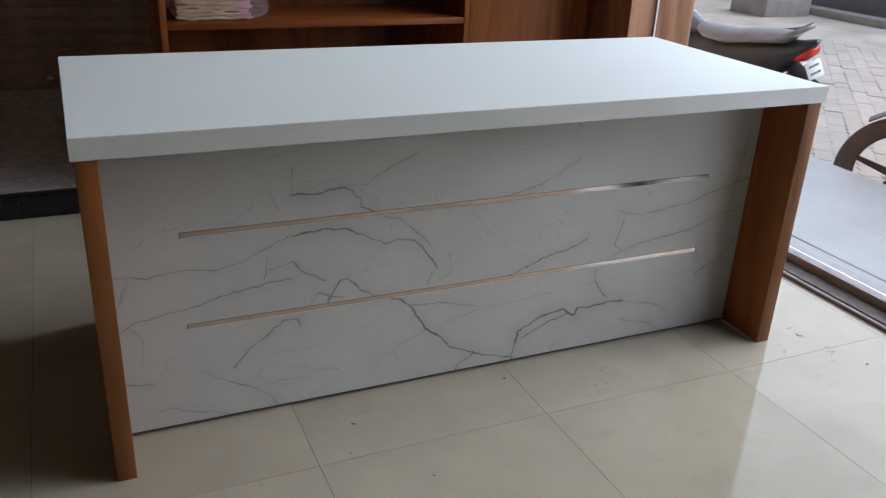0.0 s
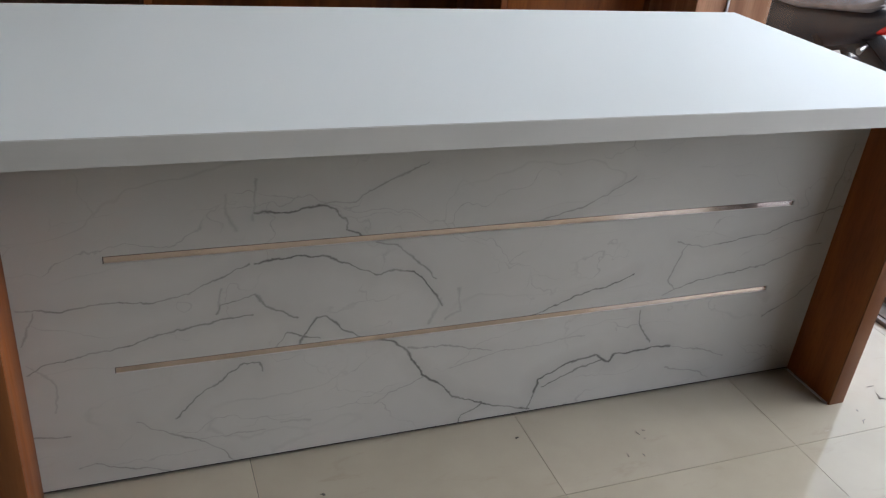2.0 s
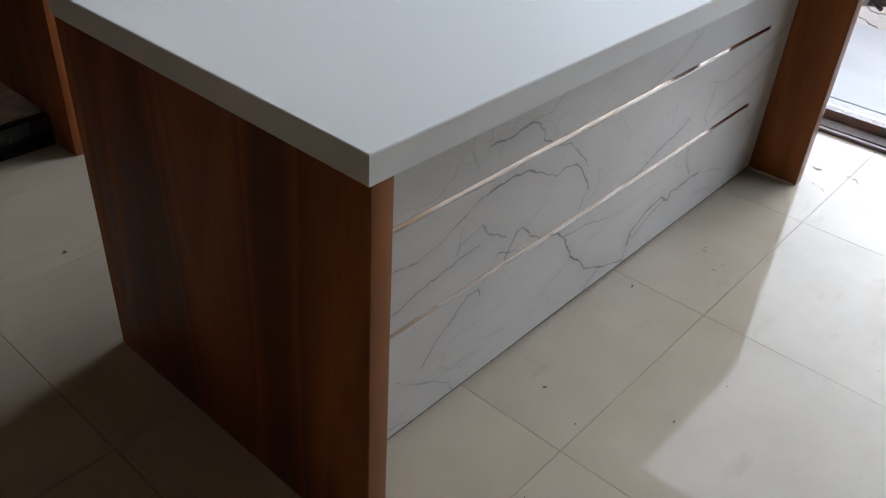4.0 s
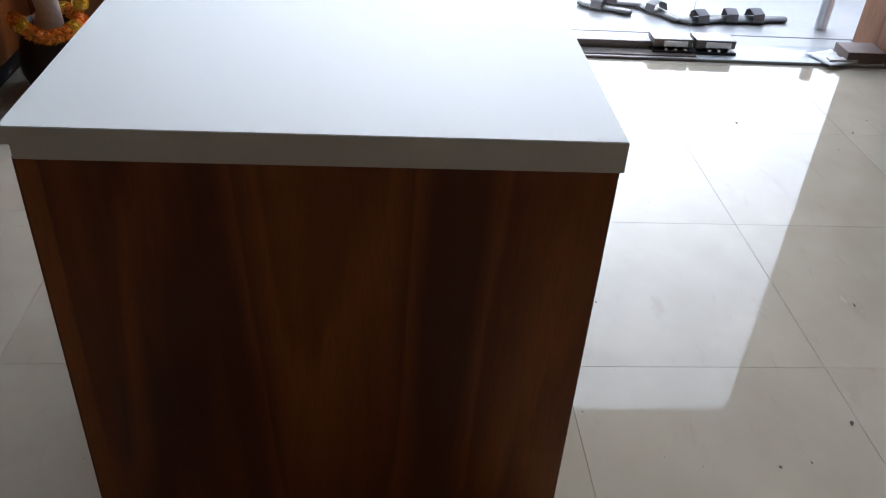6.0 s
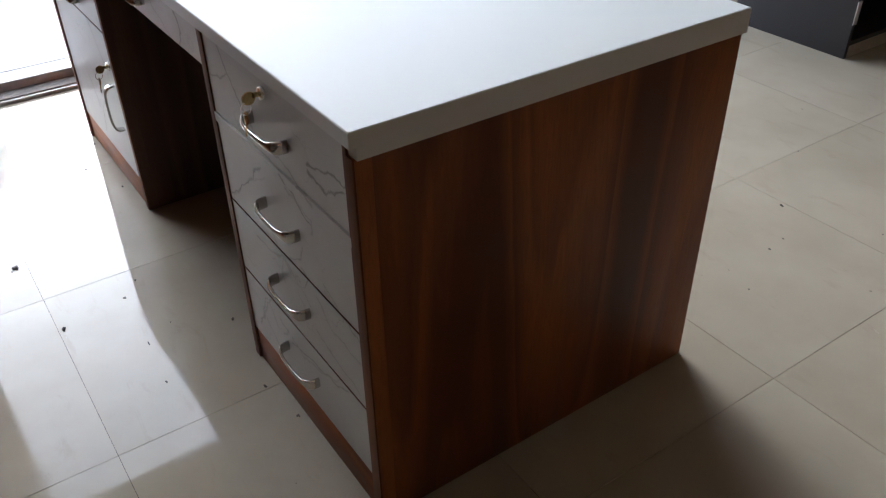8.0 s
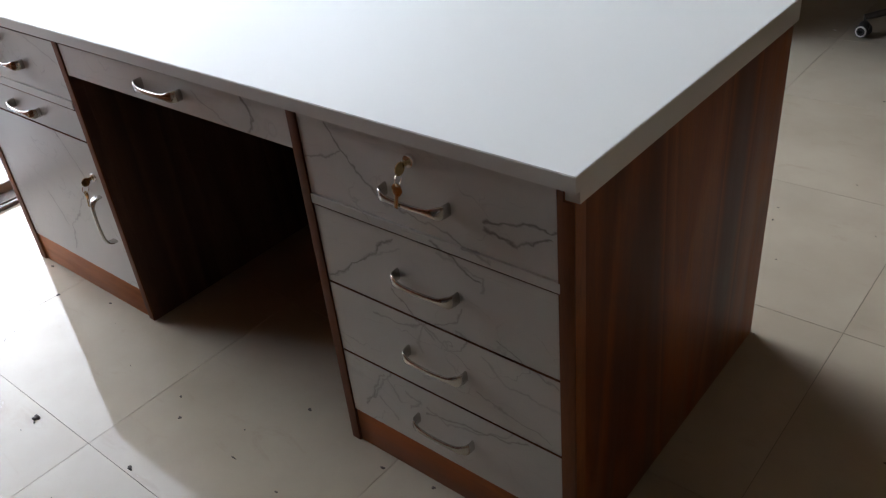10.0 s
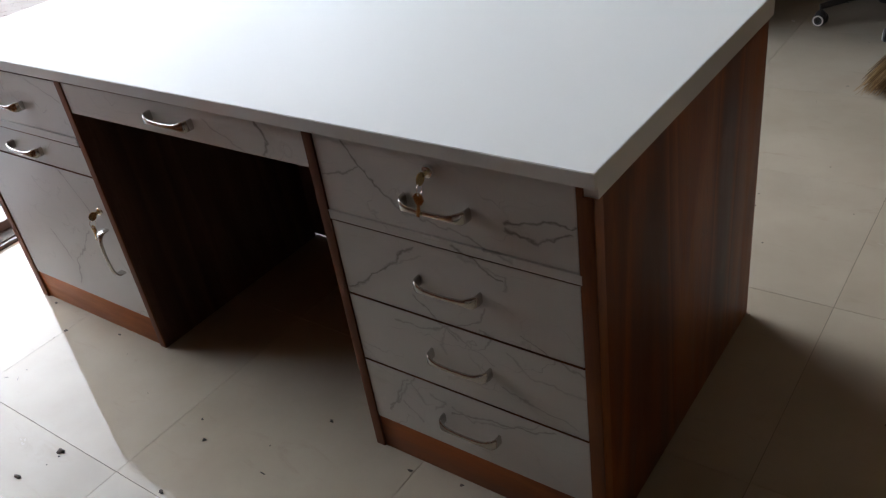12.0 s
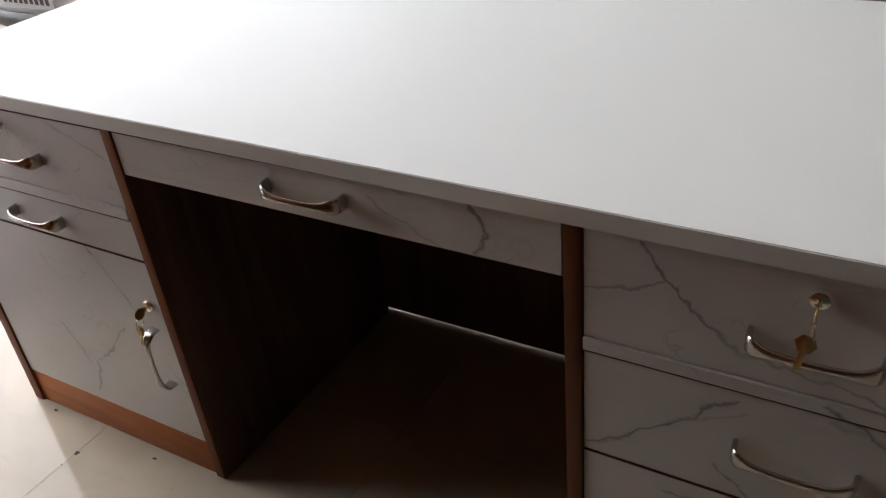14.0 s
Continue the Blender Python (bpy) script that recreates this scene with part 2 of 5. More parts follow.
FRONT_VEINS_THREE = (
    (0.0032, 0.30, 0.327, 0.081, 0.457, 0.075),
    (0.0075, 0.22, 0.390, 0.591, 0.389, 0.565, 0.407, 0.522),
    (0.0060, 0.30, 0.440, 0.617, 0.435, 0.540),
    (0.0042, 0.45, 0.078, 0.398, 0.054, 0.338),
    (0.0050, 0.25, 0.055, 0.300, 0.096, 0.253, 0.090, 0.192),
    (0.0090, 0.32, 0.797, 0.335, 0.775, 0.283),
    (0.0090, 0.30, 0.832, 0.354, 0.841, 0.303, 0.811, 0.289),
    (0.0060, 0.28, 0.486, 0.091, 0.537, 0.087),
    (0.0060, 0.35, 0.381, 0.412, 0.373, 0.363),
    (0.0040, 0.50, 0.892, 0.481, 0.989, 0.492, 1.080, 0.514, 1.192, 0.576),
    (0.0042, 0.60, 1.333, 0.410, 1.416, 0.394, 1.487, 0.402, 1.579, 0.411, 1.631, 0.434, 1.771, 0.465),
    (0.0042, 0.45, 1.361, 0.404, 1.330, 0.317, 1.357, 0.289),)
FRONT_VEINS_FOUR = (
    (0.0042, 0.55, 1.326, 0.280, 1.395, 0.303, 1.596, 0.327, 1.667, 0.356, 1.744, 0.369),
    (0.0065, 0.95, 1.042, 0.058, 1.046, 0.095, 1.120, 0.125, 1.188, 0.136, 1.225, 0.113, 1.237, 0.133, 1.330, 0.134, 1.385, 0.130),
    (0.0050, 0.80, 1.058, 0.072, 1.139, 0.104, 1.207, 0.123),
    (0.0045, 0.60, 1.033, 0.012, 1.044, 0.075),
    (0.0042, 0.60, 1.279, 0.243, 1.291, 0.191, 1.324, 0.152),
    (0.0046, 0.75, 0.953, 0.268, 1.023, 0.273, 1.102, 0.301, 1.199, 0.327, 1.239, 0.345),
    (0.0040, 0.50, 0.736, 0.227, 0.810, 0.225, 0.871, 0.207, 0.926, 0.194),
    (0.0036, 0.40, 1.385, 0.130, 1.483, 0.108, 1.546, 0.079),
    (0.0038, 0.45, 1.385, 0.072, 1.484, 0.045, 1.518, 0.017),)
FRONT_VEINS_FIVE = (
    (0.0055, 0.50, 1.766, 0.276, 1.725, 0.229, 1.635, 0.184),
    (0.0045, 0.40, 1.744, 0.614, 1.736, 0.552, 1.717, 0.400),
    (0.0032, 0.30, 0.828, 0.164, 0.951, 0.187, 1.146, 0.198),)
DRAWER_VEINS_ONE = (
    (0.0050, 0.80, 0.450, 0.730, 0.420, 0.690, 0.350, 0.620),
    (0.0035, 0.60, 0.520, 0.650, 0.420, 0.690),
    (0.0045, 0.90, 0.160, 0.640, 0.090, 0.660),
    (0.0045, 0.80, 0.090, 0.660, 0.030, 0.670),
    (0.0050, 0.90, 0.160, 0.630, 0.100, 0.615),
    (0.0050, 0.80, 0.100, 0.615, 0.040, 0.655),
    (0.0045, 0.60, 0.350, 0.620, 0.150, 0.580),
    (0.0045, 0.80, 0.520, 0.420, 0.400, 0.490, 0.340, 0.560),
    (0.0050, 0.80, 0.260, 0.570, 0.170, 0.530),
    (0.0045, 0.60, 0.360, 0.440, 0.280, 0.380),
    (0.0040, 0.60, 0.300, 0.400, 0.200, 0.340),
    (0.0040, 0.60, 0.150, 0.430, 0.040, 0.390),
    (0.0045, 0.60, 0.480, 0.130, 0.420, 0.230),
    (0.0040, 0.50, 0.440, 0.170, 0.400, 0.130),
    (0.0040, 0.60, 0.320, 0.180, 0.100, 0.230),)
DRAWER_VEINS_TWO = (
    (0.0035, 0.50, 0.200, 0.300, 0.050, 0.260),
    (0.0035, 0.50, 0.800, 0.720, 0.700, 0.660),
    (0.0060, 0.90, 0.660, 0.730, 0.640, 0.690, 0.660, 0.660),
    (0.0040, 0.50, 1.400, 0.730, 1.290, 0.680),
    (0.0035, 0.60, 1.420, 0.490, 1.340, 0.360),
    (0.0040, 0.60, 1.600, 0.280, 1.540, 0.200),
    (0.0040, 0.60, 1.400, 0.320, 1.520, 0.200),
    (0.0045, 0.60, 1.520, 0.200, 1.560, 0.120),
    (0.0042, 0.42, 0.505, 0.424, 0.378, 0.508, 0.324, 0.538),
    (0.0042, 0.42, 0.251, 0.552, 0.205, 0.546, 0.162, 0.541, 0.168, 0.515),
    (0.0042, 0.55, 0.418, 0.373, 0.361, 0.376, 0.291, 0.399, 0.223, 0.442, 0.208, 0.472),
    (0.0042, 0.42, 0.291, 0.399, 0.321, 0.357, 0.313, 0.343),)
DRAWER_VEINS_THREE = (
    (0.0042, 0.55, 0.227, 0.419, 0.204, 0.406, 0.214, 0.375, 0.256, 0.365),
    (0.0042, 0.42, 0.175, 0.374, 0.140, 0.345, 0.093, 0.342, 0.039, 0.339),
    (0.0042, 0.55, 0.404, 0.240, 0.434, 0.189, 0.477, 0.143),
    (0.0042, 0.42, 0.415, 0.221, 0.387, 0.183),
    (0.0042, 0.42, 0.369, 0.210, 0.335, 0.206, 0.358, 0.181),
    (0.0042, 0.42, 0.319, 0.201, 0.267, 0.180, 0.199, 0.200, 0.123, 0.243, 0.056, 0.246),)

M_MARBLE = marble("white_veined_laminate", FRONT_VEINS_ONE + FRONT_VEINS_TWO + FRONT_VEINS_THREE + FRONT_VEINS_FOUR + FRONT_VEINS_FIVE, bend=0.4, crack=0.7, bold=1.08)
M_DRAWER = marble("white_veined_drawer_laminate", DRAWER_VEINS_ONE + DRAWER_VEINS_TWO + DRAWER_VEINS_THREE, 1.7, ink=(0.17, 0.155, 0.14), slim=0.85)
M_WOOD_Z = wood("walnut_laminate_upright", "z")
M_WOOD_X = wood("walnut_laminate_lengthwise", "x")
# walnut darkened to carry some of the knee space's shade in its colour
M_LINING = wood("walnut_lining_knee_shade", "z", 1.0, 0.5, dark=(0.050, 0.026, 0.019), mid=(0.095, 0.049, 0.034), light=(0.150, 0.080, 0.052))
M_BAND = wood("dark_walnut_edge_band", "z", 0.55, 0.5)
M_PLINTH = wood("walnut_plinth_laminate", "x", 1.25, 0.45, dark=(0.12, 0.042, 0.016))
M_WOOD_EDGE = wood("walnut_edge_band", "z", 0.95, 0.42, mid=(0.22, 0.085, 0.025), dark=(0.14, 0.050, 0.014))
M_UNIT = wood("brown_shelf_laminate", "z", 1.05, 0.35)
M_UNIT_X = wood("brown_shelf_laminate_lengthwise", "x", 1.15, 0.35)
M_COLUMN = wood("teak_cladding", "z", 1.35, 0.4, dark=(0.12, 0.054, 0.028), mid=(0.22, 0.106, 0.056), light=(0.36, 0.195, 0.110))
M_TILE = tile_material()
M_PAVER = paver_material()
kt = Mat("white_matt_laminate", (0.80, 0.81, 0.80), 0.52, 0.0, 0.16)
kt.put("Base Color", kt.mix(kt.math("MULTIPLY", kt.noise(kt.coords(), 3.0, 4), 0.06), (0.80, 0.85, 0.845), (0.68, 0.72, 0.715)))
kt.bump(kt.noise(kt.coords(), 320, 3), 0.02, 0.0004)
M_TOP = kt.m
M_EDGE = plain("white_edge_band", (0.60, 0.595, 0.56), 0.35, var=0.03, scale=6, bump=0.02)
M_CHROME = plain("chrome", (0.86, 0.85, 0.83), 0.18, 1.0, 0.06, 40, 0.02)
M_SATIN = plain("satin_chrome", (0.54, 0.525, 0.50), 0.18, 1.0, 0.08, 40, 0.03)
M_BRASS = plain("brass_key", (0.62, 0.47, 0.22), 0.25, 1.0, 0.1, 60, 0.02)
M_INLAY = plain("rose_gold_inlay", (0.70, 0.60, 0.54), 0.08, 1.0, 0.05, 30, 0.02)
M_GROOVE_SHADE = plain("brown_groove_shade", (0.07, 0.045, 0.032), 0.6, var=0.1)
# near-black that puts the shade of gaps and recesses into the colour
M_GAP_SHADE = plain("gap_shade", (0.012, 0.011, 0.010), 0.7, var=0.1)
M_GROUT = plain("grey_grout", (0.14, 0.122, 0.104), 0.9, var=0.25, scale=30)
M_SAND = plain("dusty_sand_and_mortar", (0.50, 0.43, 0.355), 0.95, var=0.22, scale=2.2, bump=0.5)
# wall and ceiling tones chosen for the warm light they bounce onto the desk
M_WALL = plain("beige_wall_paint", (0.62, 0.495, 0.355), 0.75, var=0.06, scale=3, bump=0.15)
M_PALE = plain("beige_west_wall_bounce", (0.46, 0.335, 0.22), 0.75, var=0.05, scale=3, bump=0.15)
M_CEIL = plain("cream_ceiling_bounce", (0.72, 0.59, 0.43), 0.8, var=0.04, scale=3, bump=0.1)
M_DARKWALL = plain("dark_brown_wall_panel", (0.13, 0.10, 0.075), 0.6, var=0.2, scale=3)
M_CONC = plain("grey_concrete", (0.34, 0.325, 0.30), 0.9, var=0.2, scale=6, bump=0.4)
M_GREYWALL = plain("grey_compound_wall_paint", (0.19, 0.195, 0.20), 0.85, var=0.15, scale=1.5, bump=0.3)
M_GRANITE = plain("dark_granite", (0.56, 0.53, 0.535), 0.42, var=0.35, scale=26, bump=0.06)
M_GRANITE_EDGE = plain("polished_black_granite_edge", (0.012, 0.012, 0.014), 0.12, var=0.35, scale=90, bump=0.02)
M_SHUTTER = plain("brown_painted_steel", (0.50, 0.355, 0.30), 0.34, 0.0, 0.2, 8, 0.06)
M_ALU = plain("brushed_aluminium", (0.72, 0.72, 0.73), 0.40, 1.0, 0.1, 30, 0.05)
M_TRACK = plain("dull_aluminium_track", (0.33, 0.305, 0.295), 0.5, 0.3, 0.12, 30, 0.06)
M_ALU_DARK = plain("dark_anodised_aluminium", (0.16, 0.15, 0.14), 0.4, 1.0, 0.15, 30, 0.05)
M_PLATFORM = plain("white_outdoor_tile", (0.37, 0.372, 0.365), 0.45, var=0.10, scale=4, bump=0.05)
M_GREYLAM = plain("dark_grey_laminate", (0.026, 0.025, 0.028), 0.45, var=0.1, scale=8)
M_BLACKPL = plain("black_plastic", (0.018, 0.017, 0.017), 0.38, var=0.2, scale=30)
M_WHITEPL = plain("white_plastic_ring", (0.60, 0.58, 0.55), 0.4, var=0.08, scale=30)
M_FABRIC = plain("black_mesh_fabric", (0.02, 0.02, 0.022), 0.9, var=0.25, scale=150, bump=0.3)
ks = Mat("dry_broom_grass", (0.4, 0.28, 0.11), 0.7)
strand = ks.n.new("ShaderNodeNewGeometry").outputs["Random Per Island"]
ks.put("Base Color", ks.ramp(strand, [(0.0, (0.10, 0.055, 0.020)), (0.35, (0.22, 0.130, 0.046)), (0.7, (0.33, 0.215, 0.085)), (1.0, (0.46, 0.34, 0.17))]))
M_STRAW = ks.m
M_RUBBER = plain("tyre_rubber", (0.05, 0.05, 0.054), 0.8, var=0.3, scale=25, bump=0.2)
M_MATT = plain("matt_black_plastic", (0.014, 0.014, 0.015), 0.95, var=0.3, scale=20, spec=0.15)
M_SEAT = plain("dusty_black_vinyl", (0.19, 0.18, 0.19), 0.5, var=0.35, scale=9, bump=0.15)
M_BIKE = plain("blue_black_bike_paint", (0.020, 0.022, 0.030), 0.50, var=0.25, scale=8, bump=0.02)
M_TANK = plain("slate_blue_tank_paint", (0.10, 0.125, 0.16), 0.25, var=0.2, scale=8, bump=0.02)
M_REDLAMP = plain("red_lamp_plastic", (0.55, 0.03, 0.02), 0.2, var=0.1)
M_ENGINE = plain("cast_alloy", (0.35, 0.35, 0.35), 0.4, 1.0, 0.25, 30, 0.2)
M_PLATE = plain("white_number_plate", (0.46, 0.46, 0.45), 0.4, var=0.06)
M_INK = plain("black_plate_marks", (0.02, 0.02, 0.02), 0.5, var=0.1)
M_CARPAINT = plain("silver_car_paint", (0.70, 0.685, 0.67), 0.30, 0.1, 0.04, 3, 0.0)
M_CARGLASS = plain("dark_car_glass", (0.02, 0.022, 0.025), 0.05, var=0.1)
M_LAMP = plain("clear_headlamp_lens", (0.55, 0.56, 0.58), 0.08, var=0.1)
M_MARIGOLD = plain("orange_marigold_petals", (0.92, 0.30, 0.015), 0.7, var=0.35, scale=60, bump=0.5)
M_MARIGOLD_Y = plain("yellow_marigold_petals", (0.92, 0.58, 0.04), 0.7, var=0.3, scale=60, bump=0.5)
M_POT = plain("dark_bronze_pot", (0.030, 0.022, 0.020), 0.4, 0.3, 0.3, 20, 0.1)
M_CLOTH = plain("beige_cotton_cloth", (0.42, 0.34, 0.27), 0.9, var=0.15, scale=80, bump=0.3)
M_DEBRIS = plain("dark_dry_debris", (0.085, 0.072, 0.060), 0.9, var=0.5, scale=90)
M_DUST = plain("grey_brown_dust", (0.24, 0.21, 0.18), 0.95, var=0.3, scale=60)
M_GREEN = plain("green_plastic_sheet", (0.05, 0.22, 0.12), 0.5, var=0.15)
M_PAPER = plain("white_paper", (0.75, 0.75, 0.74), 0.6, var=0.04)
M_LEAF = plain("dusty_leaf", (0.06, 0.085, 0.04), 0.6, var=0.4, scale=8)
kb = Mat("pink_and_cream_printed_bundle", (0.6, 0.45, 0.27), 0.5)
along = kb.n.new("ShaderNodeSeparateXYZ")
kb.l.new(kb.coords(), along.inputs[0])
pink = kb.ramp(kb.math("ADD", along.outputs["X"], kb.math("MULTIPLY", kb.noise(kb.coords(), 30, 3), 0.06)), [(0.245, 0.0), (0.275, 1.0)])
tan = kb.ramp(kb.noise(kb.coords((1, 1, 7)), 12, 4), [(0.35, (0.36, 0.23, 0.11)), (0.60, (0.55, 0.40, 0.22)), (0.75, (0.60, 0.47, 0.30))])
kb.put("Base Color", kb.mix(pink, tan, (0.52, 0.27, 0.29)))
kb.bump(kb.noise(kb.coords((1, 1, 3)), 40, 4), 0.4, 0.004)
M_BUNDLE = kb.m


def clear_film(name, color, alpha, rough):
    k = Mat(name, color, rough, 0.0, 0.8)
    v = k.coords()
    k.put("Alpha", k.ramp(k.noise(v, 14, 5), [(0.35, alpha * 0.5), (0.7, min(1, alpha * 1.6))]))
    k.bump(k.noise(v, 22, 4, 0.6, 0.8), 0.6, 0.012)
    return k.m


M_FILM = clear_film("crumpled_clear_plastic", (0.86, 0.79, 0.79), 0.55, 0.30)
M_FILM_PINK = clear_film("pinkish_clear_plastic", (0.80, 0.66, 0.68), 0.13, 0.12)
kg = Mat("window_glass", (1, 1, 1), 0.0)
kg.put("Transmission Weight", 1.0)
kg.put("IOR", 1.45)
M_GLASS = kg.m


# ---------------------------------------------------------------- mesh helpers
def box(bm, x0, x1, y0, y1, z0, z1, bevel=0.0, mat=0):
    """A box, its edges rounded off by bevel."""
    made = bmesh.ops.create_cube(bm, size=1.0)["verts"]
    for v in made:
        v.co = Vector(((x0 + x1) / 2 + v.co.x * (x1 - x0), (y0 + y1) / 2 + v.co.y * (y1 - y0), (z0 + z1) / 2 + v.co.z * (z1 - z0)))
    if bevel:
        edges = list({e for v in made for e in v.link_edges})
        bmesh.ops.bevel(bm, geom=edges, offset=bevel, segments=2, profile=0.6, affect="EDGES")
    return bm


def boxes(*specs, bevel=0.0):
    bm = bmesh.new()
    for s in specs:
        one = bmesh.new()
        box(one, *s, bevel=bevel)
        tmp = bpy.data.meshes.new("tmp")
        one.to_mesh(tmp)
        one.free()
        bm.from_mesh(tmp)
        bpy.data.meshes.remove(tmp)
    return bm


def sweep(bm, points, across, a, b, segs=10, cap=True, square=1.0):
    """A bar along points; across is the fixed side of its section. a and b: half widths along the side and normal to it, numbers or lists. square below 1: a boxier section."""
    def turn(f, k):
        c = f(2 * math.pi * (k + 0.5) / segs)
        return math.copysign(abs(c) ** square, c)

    pts = [Vector(p) for p in points]
    s = Vector(across).normalized()
    rings = []
    for i, p in enumerate(pts):
        t = (pts[min(i + 1, len(pts) - 1)] - pts[max(i - 1, 0)]).normalized()
        side = (s - t * s.dot(t)).normalized()
        n = t.cross(side)
        ra = a[i] if isinstance(a, (list, tuple)) else a
        rb = b[i] if isinstance(b, (list, tuple)) else b
        rings.append([bm.verts.new(p + side * ra * turn(math.cos, k) + n * rb * turn(math.sin, k)) for k in range(segs)])
    for r0, r1 in zip(rings, rings[1:]):
        for k in range(segs):
            bm.faces.new((r0[k], r0[(k + 1) % segs], r1[(k + 1) % segs], r1[k]))
    if cap:
        bm.faces.new(rings[0][::-1])
        bm.faces.new(rings[-1])
    return bm


def lathe(bm, profile, segs=24, centre=(0, 0, 0), axis="z"):
    """A turned body from (radius, height) pairs."""
    c = Vector(centre)
    rings = []
    for r, h in profile:
        ring = []
        for k in range(segs):
            u, v = r * math.cos(2 * math.pi * k / segs), r * math.sin(2 * math.pi * k / segs)
            d = {"z": (u, v, h), "y": (u, h, v), "x": (h, u, v)}[axis]
            ring.append(bm.verts.new(c + Vector(d)))
        rings.append(ring)
    for r0, r1 in zip(rings, rings[1:]):
        for k in range(segs):
            bm.faces.new((r0[k], r0[(k + 1) % segs], r1[(k + 1) % segs], r1[k]))
    bm.faces.new(rings[0][::-1])
    bm.faces.new(rings[-1])
    return bm


def torus(bm, centre, axis, R, r, segs=32, sides=10, arc=1.0):
    c = Vector(centre)
    n = Vector(axis).normalized()
    u = n.orthogonal().normalized()
    w = n.cross(u)
    count = max(3, int(segs * arc))
    rings = []
    for i in range(count + (arc < 1)):
        a = 2 * math.pi * arc * i / count
        d = u * math.cos(a) + w * math.sin(a)
        rings.append([bm.verts.new(c + d * (R + r * math.cos(2 * math.pi * k / sides)) + n * r * math.sin(2 * math.pi * k / sides)) for k in range(sides)])
    pairs = list(zip(rings, rings[1:])) + ([(rings[-1], rings[0])] if arc >= 1 else [])
    for r0, r1 in pairs:
        for k in range(sides):
            bm.faces.new((r0[k], r0[(k + 1) % sides], r1[(k + 1) % sides], r1[k]))
    return bm


def blob(bm, centre, radii, rough=0.1, freq=6.0, sub=3, seed=0.0, flat=None):
    """An uneven rounded lump; flat: nothing goes below that height."""
    made = bmesh.ops.create_icosphere(bm, subdivisions=sub, radius=1.0)["verts"]
    for v in made:
        d = v.co.normalized()
        k = 1 + rough * noise.noise(d * freq + Vector((seed, seed * 2, -seed)))
        v.co = Vector(centre) + Vector((d.x * radii[0], d.y * radii[1], d.z * radii[2])) * k
        if flat is not None and v.co.z < flat:
            v.co.z = flat
    return bm


def mesh_object(name, bm, material, smooth=False):
    bmesh.ops.recalc_face_normals(bm, faces=bm.faces)
    me = bpy.data.meshes.new(name)
    bm.to_mesh(me)
    bm.free()
    me.materials.append(material)
    if smooth:
        for p in me.polygons:
            p.use_smooth = True
        me.set_sharp_from_angle(angle=radians(40))
    return new(name, me)


def part(name, bm, material, parent, label="", smooth=True):
    """One mesh under a thing or a part, in its parent's own space."""
    ob = mesh_object(name, bm, material, smooth)
    ob.parent = parent
    return tagged(ob, label) if label else ob


def thing(name, where, label, category, group="", kind=""):
    """An empty at the thing's base, under which its parts go."""
    ob = new(name)
    ob.empty_display_size = 0.05
    ob.matrix_basis = where if isinstance(where, Matrix) else pose(*where)
    return tagged(ob, label, category, group, kind)


def structure(name, bm, material, label, category="structure", smooth=False):
    return tagged(mesh_object(name, bm, material, smooth), label, category, kind="structure")


def piece(name, me, parent, where):
    ob = new(name, me)
    ob.parent = parent
    ob.matrix_basis = where
    return ob


# ---------------------------------------------------------------- room
GLASS_X = 2.34
TX, TY, X0, Y0 = 0.5845, 0.5920, -0.1625, -0.0955
EAST = 2.42

# added out of view to close the room and bounce light at the end panel
structure("wall_west", boxes((-3.2, -3.0, -3.4, 3.6, 0, 3.0)), M_PALE, "unseen beige wall, its tone set for bounced light", "wall")
structure("wall_south", boxes((-3.0, 2.5, -3.6, -3.4, 0, 3.0)), M_DARKWALL, "dark brown panelled wall", "wall")
structure("wall_north", boxes((0.64, 2.53, 2.0, 2.2, 0, 3.0)), M_WALL, "plain beige wall behind the shelf unit", "wall")
structure("wall_bay", boxes((0.64, 0.78, 2.2, 3.6, 0, 3.0), (-3.0, 0.64, 3.42, 3.6, 2.5, 3.0)), M_WALL, "plain wall round the shutter bay", "wall")
structure("wall_east", boxes((2.22, EAST, -3.4, -1.886, 0, 2.24)), M_CONC, "grey plastered wall beside the entrance", "wall")
structure("wall_lintel", boxes((2.22, 2.50, -3.4, 2.0, 2.24, 3.0)), M_WALL, "plain lintel wall over the shop glass", "wall")
# out of view too; its cream tone warms the bounce
structure("ceiling", boxes((-3.2, 2.53, -3.6, 3.6, 3.0, 3.12)), M_CEIL, "unseen flat ceiling, its tone set for bounced light", "ceiling")

# wood-clad columns at both ends of the glass
for name, x1, y0, y1 in (("wall_column_north", 2.44, 1.29, 2.0), ("wall_column_south", 2.52, -1.885, -1.745)):
    structure(name, boxes((2.12, x1, y0, y1, 0.0, 2.24), bevel=0.003), M_COLUMN, "teak-coloured laminate cladding on a column", "column")
structure("trim_north", boxes((2.243, 2.251, 1.283, 1.289, 0.03, 2.2)), M_ALU, "thin aluminium glazing channel", "trim")

# shop glass with its floor track
window = thing("window_1", (0, 0, 0), "clear fixed shop glass in an aluminium floor track", "window", kind="structure")
part("door_sill", boxes((2.21, 2.39, -1.74, -0.952, 0.0, 0.012), bevel=0.003), plain("pale_blue_grey_sill", (0.50, 0.53, 0.55), 0.22, var=0.06, scale=8), window, "pale polished door sill")
part("window_track", boxes((2.21, 2.39, -0.95, 1.288, 0.0, 0.012), (2.30, 2.39, -0.95, 1.288, 0.012, 0.045), bevel=0.003), M_TRACK, window, "dull aluminium floor track")
